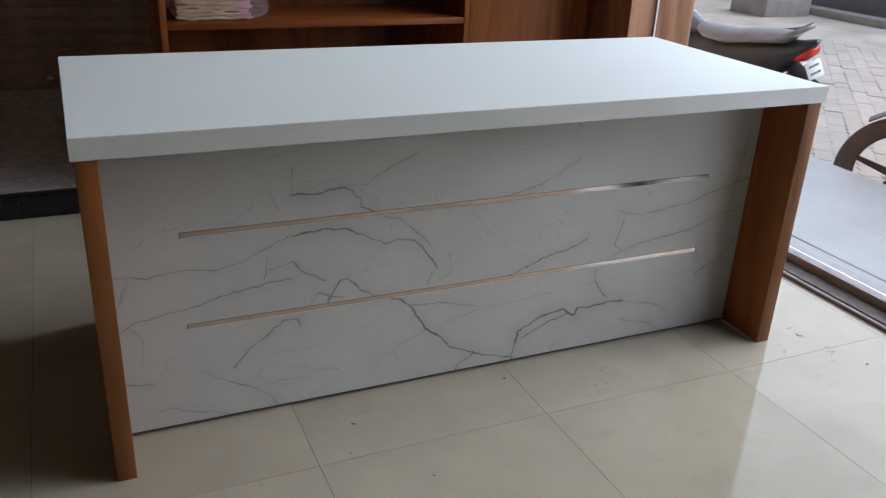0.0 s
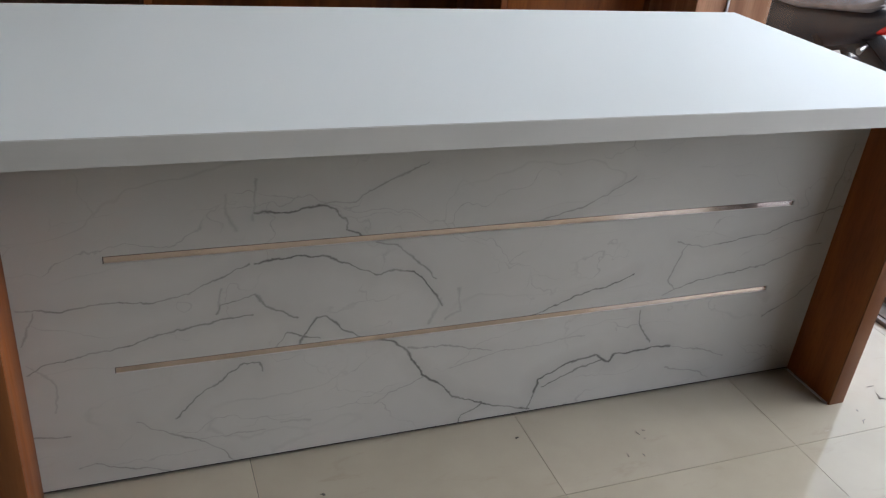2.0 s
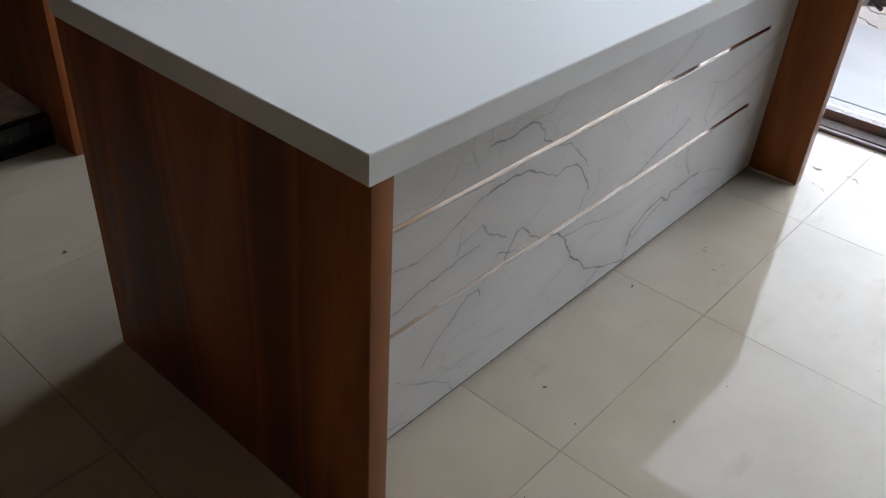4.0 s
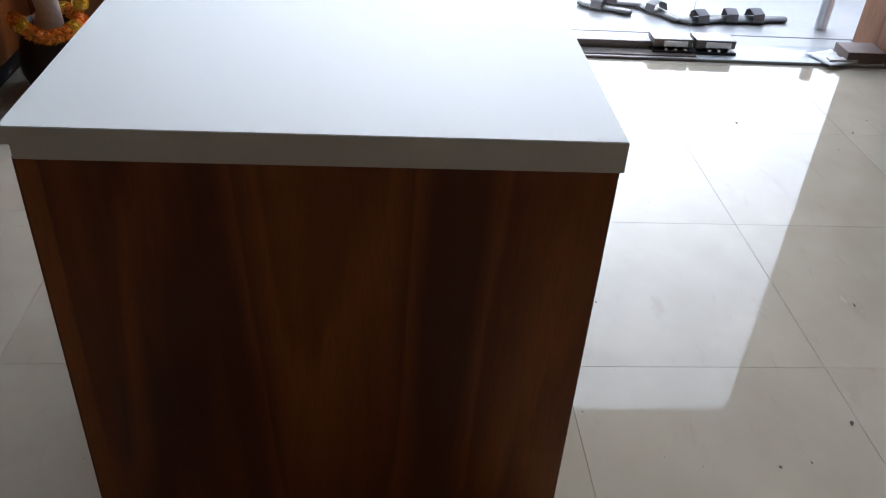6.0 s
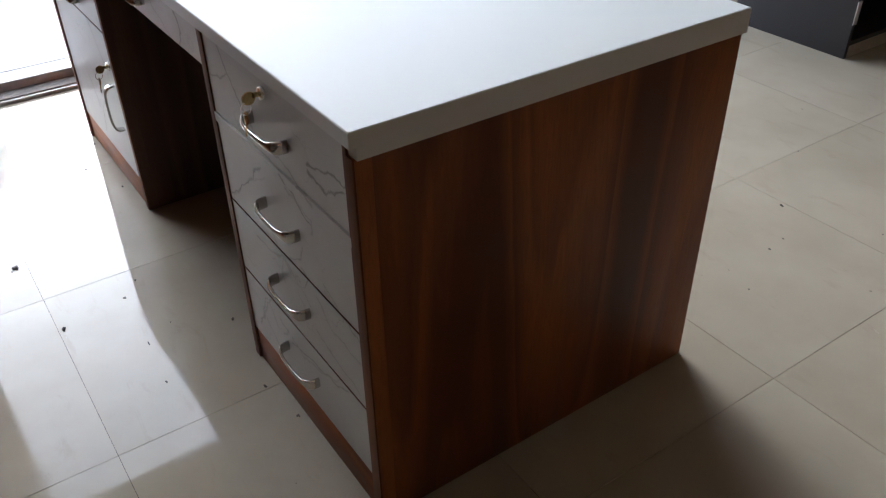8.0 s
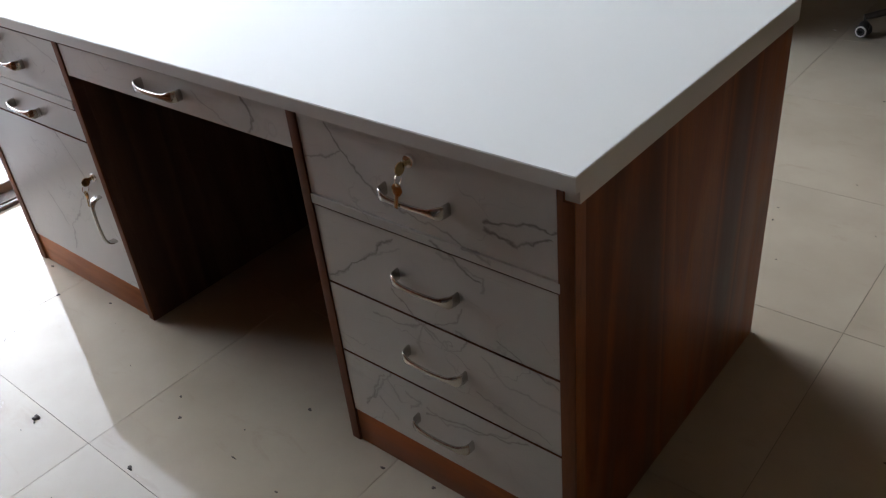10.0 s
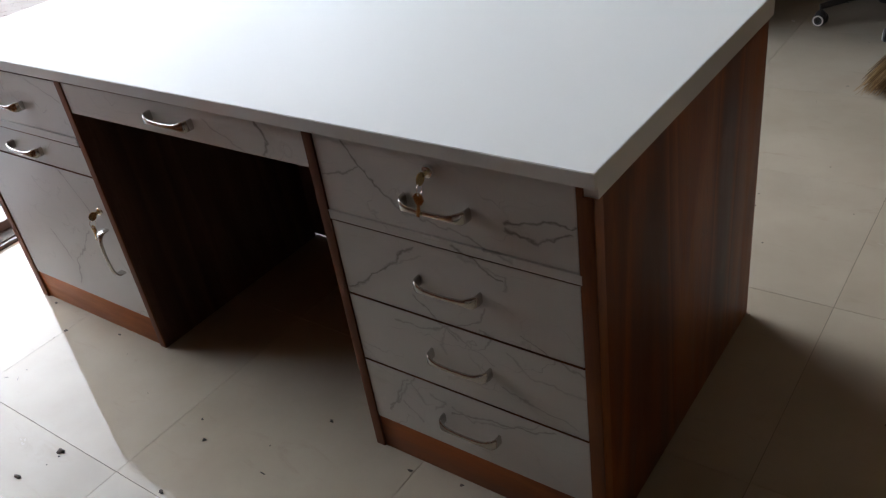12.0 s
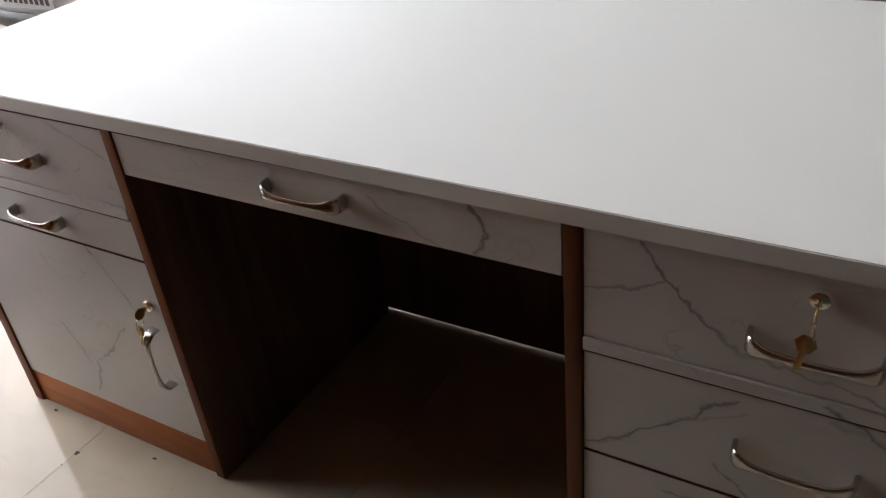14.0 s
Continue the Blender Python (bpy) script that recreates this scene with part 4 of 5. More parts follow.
# ---------------------------------------------------------------- dark cabinet, office chair, broom
M_BOARD = plain("beige_laminate_board", (0.58, 0.50, 0.40), 0.5, var=0.1, scale=10)
cab = thing("grey_side_cabinet", (0.765, -2.25, 0), "dark grey laminate cabinet with one open side", "cabinet")
part("front_panel", boxes((0.0, 0.505, 0.532, 0.55, 0.0, 0.72), bevel=0.001), M_GREYLAM, cab)
part("back_panel", boxes((0.0, 0.505, 0.0, 0.018, 0.0, 0.72), bevel=0.001), M_GREYLAM, cab)
part("side_panel", boxes((0.487, 0.505, 0.0185, 0.5315, 0.0, 0.72), bevel=0.001), M_GREYLAM, cab)
part("bottom", boxes((0.004, 0.4865, 0.0185, 0.5315, 0.045, 0.063)), M_GREYLAM, cab)
part("base_rail", boxes((0.002, 0.02, 0.0185, 0.5315, 0.0, 0.0445)), M_BOARD, cab, "beige base rail")
part("edge_trim", boxes((-0.004, -0.0005, 0.530, 0.552, 0.13, 0.215)), M_WHITEPL, cab, "worn pale edge strip")
part("top", boxes((-0.02, 0.525, -0.02, 0.57, 0.7205, 0.745), bevel=0.002), M_GREYLAM, cab)


post = thing("metal_post", (2.155, -2.03, 0), "black metal post standing by the side wall", "post")
part("post", lathe(bmesh.new(), [(0.046, 0.0), (0.046, 1.2), (0.030, 1.21)], 18), M_BLACKPL, post)
part("base", lathe(bmesh.new(), [(0.060, 0.0), (0.060, 0.008), (0.047, 0.020)], 20), M_BLACKPL, post)

timber = thing("timber_post", (1.50, -2.25, 0), "pale planed timber post standing behind the grey cabinet", "post")
part("post", boxes((0.0, 0.045, 0.0, 0.035, 0.012, 0.95), bevel=0.003), M_BOARD, timber)
part("foot", boxes((-0.03, 0.075, -0.03, 0.065, 0.0, 0.0115), bevel=0.002), M_BOARD, timber)
carton = thing("white_box", (1.98, -2.70, 0, 0, 0, 4), "small white cardboard box standing on the floor", "box")
part("body", boxes((0.0, 0.16, 0.0, 0.10, 0.0, 0.16), bevel=0.002), M_PAPER, carton)
part("lid", boxes((-0.003, 0.163, -0.003, 0.103, 0.1602, 0.176), bevel=0.002), M_PAPER, carton)
part("hanging_cable", sweep(bmesh.new(), [(0.478, 0.556, 0.70), (0.474, 0.560, 0.55), (0.466, 0.560, 0.42), (0.468, 0.559, 0.30), (0.480, 0.557, 0.22)], (1, 0, 0), 0.003, 0.003, 8), M_WHITEPL, cab, "thin white cable")

counter = thing("long_counter", (-2.6, -3.38, 0), "long dark brown counter along the wall", "counter")
part("body", boxes((0.0, 3.0, 0.0, 0.62, 0.0, 0.86), bevel=0.002), M_DARKWALL, counter)
part("top", boxes((-0.02, 3.02, 0.0, 0.66, 0.8605, 0.89), bevel=0.003), M_GREYLAM, counter)


def office_chair(where):
    c = thing("office_chair", where, "black plastic five-star office chair on white-ringed castors", "chair")
    part("hub", lathe(bmesh.new(), [(0.045, 0.075), (0.05, 0.10), (0.04, 0.135), (0.03, 0.14)], 20), M_BLACKPL, c)
    part("gas_column", lathe(bmesh.new(), [(0.026, 0.135), (0.026, 0.28), (0.016, 0.285), (0.016, 0.40)], 18), M_BLACKPL, c)
    for k in range(5):
        a = math.radians(30.6 + 72 * k)
        ux, uy = math.cos(a), math.sin(a)
        bm = sweep(bmesh.new(), [(ux * 0.03, uy * 0.03, 0.112), (ux * 0.11, uy * 0.11, 0.112), (ux * 0.19, uy * 0.19, 0.096), (ux * 0.268, uy * 0.268, 0.078)], (-uy, ux, 0), [0.021, 0.018, 0.015, 0.013], [0.020, 0.017, 0.014, 0.012], 12)
        part("leg", bm, M_BLACKPL, c)
        px, py = ux * 0.263, uy * 0.263
        b = a + 0.9 + 0.5 * k
        ax = Vector((math.cos(b), math.sin(b), 0))
        cm = bmesh.new()
        lathe(cm, [(0.006, 0.045), (0.006, 0.085)], 10, (px, py, 0))
        n0 = len(cm.verts)
        blob(cm, (px, py, 0.043), (0.022, 0.022, 0.022), 0.0, 1, 2)
        caster = part("castor", cm, M_BLACKPL, c)
        for sgn in (-1, 1):
            wc = Vector((px, py, 0.027)) + ax * 0.016 * sgn
            part("wheel", torus(bmesh.new(), wc, ax, 0.017, 0.010, 22, 8), M_BLACKPL, caster)
            part("wheel_ring", torus(bmesh.new(), wc + ax * 0.0065 * sgn, ax, 0.0185, 0.0042, 22, 6), M_WHITEPL, caster, "pale wheel ring")
    bm = bmesh.new()
    box(bm, -0.24, 0.24, -0.24, 0.24, 0.41, 0.48, 0.03)
    part("seat", bm, M_FABRIC, c)
    part("back_bar", sweep(bmesh.new(), [(0, -0.10, 0.40), (0, -0.27, 0.41), (0, -0.31, 0.55), (0, -0.30, 0.75)], (1, 0, 0), 0.03, 0.01, 10), M_BLACKPL, c)
    bm = bmesh.new()
    box(bm, -0.22, 0.22, -0.31, -0.27, 0.56, 1.0, 0.02)
    part("backrest", bm, M_FABRIC, c)
    return c


office_chair((0.123, -2.065, 0))


def grass_broom(where):
    b = thing("grass_broom", where, "soft dry-grass broom with a bound handle lying on the floor", "broom")
    rnd = random.Random(5)
    bm = bmesh.new()
    for i in range(560):
        u, h = rnd.uniform(-1, 1), rnd.uniform(0, 1)
        z0 = 0.018 + 0.018 * h
        end = rnd.uniform(0.86, 1.03) * (1 - 0.06 * u * u) * (1.07 if i % 17 == 0 else 1.0)
        spread = 0.062 * u + rnd.gauss(0, 0.006)
        pts = [(0.0, 0.016 * u, z0), (-0.20, 0.032 * u, 0.010 + 0.045 * h), (-0.45 * end, 0.80 * spread, 0.004 + 0.056 * h), (-0.69 * end, spread, 0.002 + 0.040 * h)]
        r = rnd.uniform(0.0012, 0.0026)
        sweep(bm, pts, (0, 0, 1), [r, r, r * 0.9, r * 0.35], [r, r, r * 0.9, r * 0.35], 4)
    tagged(part("bristles", bm, M_STRAW, b, "dry golden-brown grass bristles", smooth=False), kind="stuff")
    part("handle", sweep(bmesh.new(), [(-0.02, 0, 0.026), (0.05, 0, 0.024), (0.42, 0, 0.018), (0.46, 0, 0.018)], (0, 0, 1), [0.020, 0.018, 0.015, 0.012], [0.020, 0.018, 0.015, 0.012], 14), plain("brown_broom_sleeve", (0.16, 0.07, 0.03), 0.45), b, "brown plastic sleeve")
    for k in range(3):
        part("binding", torus(bmesh.new(), (0.0 + 0.03 * k, 0, 0.0255), (1, 0, 0), 0.0205, 0.002, 18, 6), M_GREEN, b, "green twine binding")
    return b


grass_broom(pose(-0.150, -1.955, 0.085, 0, -6.5, -103))


# ---------------------------------------------------------------- outside
GZ = -0.40
ground = structure("ground", boxes((-60, 120, -90, 90, GZ - 0.5, GZ - 0.055)), M_SAND, "dusty concrete ground reaching far off", "ground")
structure("platform", boxes((2.53, 3.45, -3.4, 1.75, GZ - 0.1, 0.0), (2.395, 2.53, -1.74, 1.288, GZ - 0.1, -0.002), bevel=0.004), M_PLATFORM, "white tiled platform outside the shop glass", "platform")
structure("wall_shopfront", boxes((2.28, 2.52, 2.0, 9.0, GZ, 3.2), (2.28, 2.52, -9.0, -3.4, GZ, 3.2)), M_WALL, "painted outer wall of the next shops", "wall")
structure("wall_compound", boxes((11.0, 11.25, -30, 30, GZ - 0.1, 0.15)), M_GREYWALL, "low dark grey painted compound wall", "wall")
# flat dark slab on the ground, coloured as the shaded inside of a drain
structure("drain_slot_shade", boxes((9.50, 9.78, 6.64, 6.80, GZ - 0.06, GZ - 0.0515), bevel=0.002), M_GROUT, "short drain opening in the dusty ground, its shade a dark slab", "drain")
structure("kerb", boxes((10.45, 10.75, -30, 30, GZ - 0.1, GZ + 0.10), bevel=0.02), M_CONC, "low concrete kerb along the wall", "kerb")

plinth = thing("concrete_plinth", (9.40, 7.97, GZ - 0.055), "grey concrete plinth with low dusty plants on it", "plinth")
part("block", boxes((0, 0.86, 0, 0.74, 0, 0.29), bevel=0.015), M_CONC, plinth)
part("post", lathe(bmesh.new(), [(0.05, 0.29), (0.05, 1.3)], 14, (0.55, 0.36, 0)), M_ALU_DARK, plinth)
rnd = random.Random(11)
bm = bmesh.new()
for _ in range(260):
    c = Vector((0.58 + rnd.gauss(0, 0.16), 0.40 + rnd.gauss(0, 0.12), 0.29 + abs(rnd.gauss(0, 0.14))))
    d = Vector((rnd.gauss(0, 1), rnd.gauss(0, 1), rnd.gauss(0.4, 0.6))).normalized()
    o = d.orthogonal().normalized() * 0.03
    bm.faces.new([bm.verts.new(p) for p in (c, c + d * 0.06 + o, c + d * 0.13, c + d * 0.06 - o)])
tagged(part("leaves", bm, M_LEAF, plinth, "dusty green leaves", smooth=False), kind="stuff")

card = thing("green_sheet", (2.46, -0.20, -0.001), "small green plastic sheet lying outside the glass", "sheet")
part("sheet", boxes((0, 0.11, -0.10, 0.13, 0.0, 0.004), bevel=0.001), M_GREEN, card)

# sandals left on the platform
def sandal(where, label):
    s = thing("sandal", where, label, "sandal", "sandals on the platform")
    bm = sweep(bmesh.new(), [(-0.125, 0, 0.012), (-0.11, 0, 0.012), (-0.05, 0.0, 0.011), (0.03, 0.004, 0.011), (0.09, 0.004, 0.012), (0.128, 0, 0.014)], (0, 1, 0), [0.018, 0.032, 0.03, 0.038, 0.042, 0.015], 0.011, 14)
    part("sole", bm, M_BLACKPL, s)
    bm = sweep(bmesh.new(), [(0.03, -0.045, 0.014), (0.03, -0.035, 0.045), (0.035, 0.0, 0.060), (0.03, 0.04, 0.045), (0.03, 0.048, 0.014)], (1, 0, 0), 0.028, 0.003, 8)
    part("strap", bm, M_SEAT, s)
    return s


first = sandal((2.76, -0.95, 0.0, 0, 0, 30), "dark worn rubber sandal on the white platform")
for x, y, r in ((2.88, -0.78, 75), (2.80, -0.70, 60), (2.68, -1.13, 100), (2.70, -1.28, 85), (2.72, -1.40, 95)):
    copy_thing(first, pose(x, y, 0.0, 0, 0, r))
structure("trim_pipe", lathe(bmesh.new(), [(0.028, 0.0), (0.028, 0.24)], 14, (2.66, -1.66, 0.0)), M_ALU, "grey metal pipe post outside the door", "pipe")


def alloy_wheel(parent, cx, cz, r=0.31, width=0.05):
    tyre = part("wheel", torus(bmesh.new(), (cx, 0, cz), (0, 1, 0), r - width, width, 40, 12), M_RUBBER, parent, "black rubber tyre")
    part("rim", torus(bmesh.new(), (cx, 0, cz), (0, 1, 0), r - 2 * width + 0.004, 0.014, 36, 8), M_BLACKPL, tyre)
    for k in range(5):
        a = 2 * math.pi * k / 5 + 0.3
        bm = sweep(bmesh.new(), [(cx + 0.03 * math.cos(a), 0, cz + 0.03 * math.sin(a)), (cx + (r - 2 * width) * math.cos(a), 0, cz + (r - 2 * width) * math.sin(a))], (0, 1, 0), 0.012, [0.022, 0.014], 8)
        part("spoke", bm, M_BLACKPL, tyre)
    part("wheel_hub", lathe(bmesh.new(), [(0.05, -0.05), (0.055, 0.0), (0.05, 0.05)], 18, (cx, 0, cz), "y"), M_ENGINE, tyre)


def motorcycle(where, label):
    """A commuter motorcycle that faces +x, its wheels on z = 0."""
    m = thing("motorcycle", where, label, "motorcycle", "parked motorcycles")
    alloy_wheel(m, 0.63, 0.31, 0.31, 0.045)
    alloy_wheel(m, -0.63, 0.31, 0.31, 0.052)
    seat = sweep(bmesh.new(), [(-0.80, 0, 0.835), (-0.745, 0, 0.806), (-0.60, 0, 0.79), (-0.48, 0, 0.775), (-0.31, 0, 0.745), (-0.14, 0, 0.750), (-0.05, 0, 0.775)], (0, 1, 0), [0.06, 0.095, 0.115, 0.125, 0.125, 0.11, 0.06], [0.012, 0.035, 0.04, 0.042, 0.042, 0.042, 0.03], 16)
    part("seat", seat, M_SEAT, m, "dusty black vinyl seat")
    tank = sweep(bmesh.new(), [(-0.07, 0, 0.765), (0.02, 0, 0.775), (0.14, 0, 0.80), (0.28, 0, 0.83), (0.42, 0, 0.83), (0.50, 0, 0.80)], (0, 1, 0), [0.04, 0.10, 0.13, 0.14, 0.13, 0.07], [0.03, 0.065, 0.10, 0.12, 0.11, 0.05], 18)
    part("tank", tank, M_TANK, m, "slate blue fuel tank")
    tail = sweep(bmesh.new(), [(0.10, 0, 0.60), (-0.10, 0, 0.605), (-0.30, 0, 0.61), (-0.50, 0, 0.635), (-0.70, 0, 0.685), (-0.84, 0, 0.745), (-0.90, 0, 0.785), (-0.94, 0, 0.812)], (0, 1, 0), [0.10, 0.13, 0.14, 0.135, 0.11, 0.08, 0.06, 0.025], [0.14, 0.14, 0.13, 0.13, 0.105, 0.055, 0.03, 0.010], 16)
    part("tail_fairing", tail, M_BIKE, m, "blue-black side and tail fairing")
    part("tail_lamp", sweep(bmesh.new(), [(-0.80, 0, 0.69), (-0.86, 0, 0.712), (-0.905, 0, 0.745), (-0.92, 0, 0.765)], (0, 1, 0), [0.065, 0.075, 0.07, 0.05], [0.035, 0.042, 0.035, 0.012], 14), M_REDLAMP, m, "red tail lamp")
    rail = bmesh.new()
    sweep(rail, [(-0.62, 0.115, 0.795), (-0.74, 0.12, 0.825), (-0.84, 0.095, 0.875), (-0.865, 0.05, 0.885), (-0.865, -0.05, 0.885), (-0.84, -0.095, 0.875), (-0.74, -0.12, 0.825), (-0.62, -0.115, 0.795)], (0, 0, 1), 0.016, 0.011, 10)
    part("grab_rail", rail, M_SEAT, m)
    plate = part("number_plate", boxes((-0.006, 0.0, -0.082, 0.082, -0.055, 0.055), bevel=0.001), M_PLATE, m, "white number plate with dark bars")
    plate.matrix_basis = pose(-0.925, 0, 0.625, 0, 24, 0)
    for z in (-0.023, 0.023):
        part("plate_mark", boxes((-0.0085, -0.0065, -0.055, 0.055, z - 0.007, z + 0.007)), M_INK, plate)
    part("mudguard", sweep(bmesh.new(), [(-0.42, 0, 0.62), (-0.60, 0, 0.66), (-0.78, 0, 0.62), (-0.92, 0, 0.52), (-0.98, 0, 0.40)], (0, 1, 0), 0.075, 0.010, 10), M_MATT, m)
    part("front_mudguard", sweep(bmesh.new(), [(0.40, 0, 0.56), (0.50, 0, 0.63), (0.62, 0, 0.65), (0.74, 0, 0.63), (0.82, 0, 0.58)], (0, 1, 0), 0.065, 0.008, 10), M_BIKE, m)
    eng = boxes((-0.16, 0.18, -0.13, 0.13, 0.26, 0.46), (0.02, 0.20, -0.09, 0.09, 0.46, 0.66), bevel=0.03)
    part("engine", eng, M_ENGINE, m, "dirty alloy engine block")
    part("side_panel", boxes((-0.42, 0.08, -0.115, 0.115, 0.40, 0.60), bevel=0.04), M_BLACKPL, m)
    part("exhaust", sweep(bmesh.new(), [(0.20, -0.10, 0.42), (0.24, -0.14, 0.28), (0.05, -0.17, 0.22), (-0.25, -0.18, 0.26), (-0.45, -0.18, 0.33), (-0.86, -0.18, 0.43)], (0, 0, 1), [0.02, 0.02, 0.02, 0.024, 0.045, 0.045], [0.02, 0.02, 0.02, 0.024, 0.045, 0.045], 14), M_ALU_DARK, m, "dull metal exhaust pipe")
    part("chain_case", boxes((-0.62, -0.08, 0.10, 0.135, 0.27, 0.38), bevel=0.015), M_BLACKPL, m)
    for y in (-0.11, 0.11):
        part("shock_absorber", sweep(bmesh.new(), [(-0.60, y, 0.34), (-0.48, y, 0.60)], (0, 1, 0), 0.028, 0.028, 12), M_BLACKPL, m)
        part("fork_leg", sweep(bmesh.new(), [(0.63, y * 0.8, 0.31), (0.44, y * 0.8, 0.92)], (0, 1, 0), 0.022, 0.022, 12), M_CHROME, m)
        part("footrest", sweep(bmesh.new(), [(-0.10, y, 0.30), (-0.10, y * 2.4, 0.30)], (0, 0, 1), 0.012, 0.012, 8), M_BLACKPL, m)
        part("lever", sweep(bmesh.new(), [(0.40, y * 1.2, 0.96), (0.34, y * 2.2, 0.965), (0.28, y * 3.1, 0.955)], (0, 0, 1), 0.006, 0.005, 8), M_BLACKPL, m)
        part("indicator", sweep(bmesh.new(), [(-0.78, y * 0.6, 0.60), (-0.79, y * 1.4, 0.59)], (0, 0, 1), [0.010, 0.022], [0.010, 0.016], 10), M_ENGINE, m)
    part("handlebar", sweep(bmesh.new(), [(0.22, 0.36, 0.96), (0.36, 0.22, 0.99), (0.43, 0.08, 0.95), (0.43, -0.08, 0.95), (0.36, -0.22, 0.99), (0.22, -0.36, 0.96)], (0, 0, 1), 0.014, 0.014, 10), M_BLACKPL, m)
    part("headlamp", sweep(bmesh.new(), [(0.46, 0, 0.86), (0.56, 0, 0.84), (0.60, 0, 0.83)], (0, 1, 0), [0.06, 0.10, 0.09], [0.06, 0.09, 0.08], 16), M_BIKE, m)
    part("side_stand", sweep(bmesh.new(), [(-0.02, 0.10, 0.26), (-0.06, 0.26, 0.062)], (1, 0, 0), 0.012, 0.012, 8), M_BLACKPL, m)
    return m


b1 = motorcycle(pose(BIKE1[0], BIKE1[1], GZ, -11, 0, BIKE1[2]), "dusty dark motorcycle with a red tail lamp parked outside")
b2 = copy_thing(b1, pose(4.25, 0.72, GZ, 0, 0, 126))
tagged(b2, "dark motorcycle with black alloy wheels parked by the platform")


def hatchback(where):
    """A small silver car that faces +y; x = 0 is its middle."""
    c = thing("silver_car", where, "silver hatchback car parked outside on the pavers", "car")
    # body: cross-sections from nose to tail (y, half width, sill, waist height)
    secs = [(0.00, 0.46, 0.26, 0.44), (-0.05, 0.66, 0.20, 0.60), (-0.16, 0.77, 0.18, 0.70), (-0.45, 0.82, 0.18, 0.80), (-0.95, 0.835, 0.18, 0.88), (-1.6, 0.84, 0.18, 0.93), (-2.8, 0.84, 0.18, 0.95), (-3.4, 0.81, 0.20, 0.95), (-3.62, 0.70, 0.30, 0.85)]
    bm = bmesh.new()
    rings = []
    for y, w, s, h in secs:
        rings.append([bm.verts.new((x, y, z)) for x, z in ((-w * 0.88, s), (-w, s + 0.10), (-w, (s + h) / 2), (-w * 0.97, h - 0.08), (-w * 0.86, h), (-w * 0.4, h + 0.03), (w * 0.4, h + 0.03), (w * 0.86, h), (w * 0.97, h - 0.08), (w, (s + h) / 2), (w, s + 0.10), (w * 0.88, s))])
    for r0, r1 in zip(rings, rings[1:]):
        for k in range(12):
            bm.faces.new((r0[k], r0[(k + 1) % 12], r1[(k + 1) % 12], r1[k]))
    bm.faces.new(rings[0])
    bm.faces.new(rings[-1][::-1])
    bmesh.ops.bevel(bm, geom=list(bm.edges), offset=0.012, segments=1, affect="EDGES")
    part("body", bm, M_CARPAINT, c)
    cab_ = bmesh.new()
    rings = []
    for y, w, h0, h1 in ((-0.95, 0.70, 0.86, 0.90), (-1.55, 0.66, 0.90, 1.38), (-2.2, 0.65, 0.90, 1.47), (-3.0, 0.64, 0.90, 1.42), (-3.55, 0.60, 0.90, 0.97)):
        rings.append([cab_.verts.new((x, y, z)) for x, z in ((-w * 1.12, h0), (-w, h1 - 0.05), (-w * 0.8, h1), (w * 0.8, h1), (w, h1 - 0.05), (w * 1.12, h0))])
    for r0, r1 in zip(rings, rings[1:]):
        for k in range(6):
            cab_.faces.new((r0[k], r0[(k + 1) % 6], r1[(k + 1) % 6], r1[k]))
    part("cabin_glass", cab_, M_CARGLASS, c, "dark windows")
    part("roof", boxes((-0.53, 0.53, -3.0, -1.6, 1.43, 1.475), bevel=0.02), M_CARPAINT, c)
    part("bumper_intake", sweep(bmesh.new(), [(-0.50, -0.02, 0.30), (-0.25, 0.035, 0.29), (0.25, 0.035, 0.29), (0.50, -0.02, 0.30)], (0, 0, 1), 0.055, 0.03, 10), M_BLACKPL, c, "dark lower air intake")
    part("grille", sweep(bmesh.new(), [(-0.36, -0.01, 0.62), (-0.18, 0.02, 0.575), (0.18, 0.02, 0.575), (0.36, -0.01, 0.62)], (0, 0, 1), 0.03, 0.02, 10), M_BLACKPL, c, "dark upper grille")
    part("grille_bar", sweep(bmesh.new(), [(-0.38, 0.0, 0.65), (-0.18, 0.035, 0.59), (0.18, 0.035, 0.59), (0.38, 0.0, 0.65)], (0, 0, 1), 0.009, 0.009, 8), M_SATIN, c, "chrome grille bar")
    part("badge", lathe(bmesh.new(), [(0.050, 0.0), (0.050, 0.010), (0.040, 0.013)], 24, (0, 0.045, 0.60), "y"), M_SATIN, c, "plain chrome oval badge")
    part("badge_face", lathe(bmesh.new(), [(0.036, 0.0), (0.036, 0.0025)], 24, (0, 0.058, 0.60), "y"), M_ALU_DARK, c)
    plate = part("number_plate", boxes((-0.25, 0.25, 0.048, 0.058, 0.385, 0.505), bevel=0.002), M_PLATE, c, "white number plate with dark bars")
    for k in range(9):
        part("plate_mark", boxes((-0.215 + 0.048 * k, -0.185 + 0.048 * k, 0.0584, 0.0600, 0.41, 0.48)), M_INK, plate)
    for s in (-1, 1):
        part("headlamp", sweep(bmesh.new(), [(s * 0.44, -0.02, 0.64), (s * 0.60, -0.09, 0.70), (s * 0.74, -0.30, 0.76), (s * 0.79, -0.45, 0.78)], (0, 0, 1), [0.04, 0.075, 0.065, 0.015], [0.03, 0.05, 0.05, 0.02], 12), M_LAMP, c, "clear headlamp")
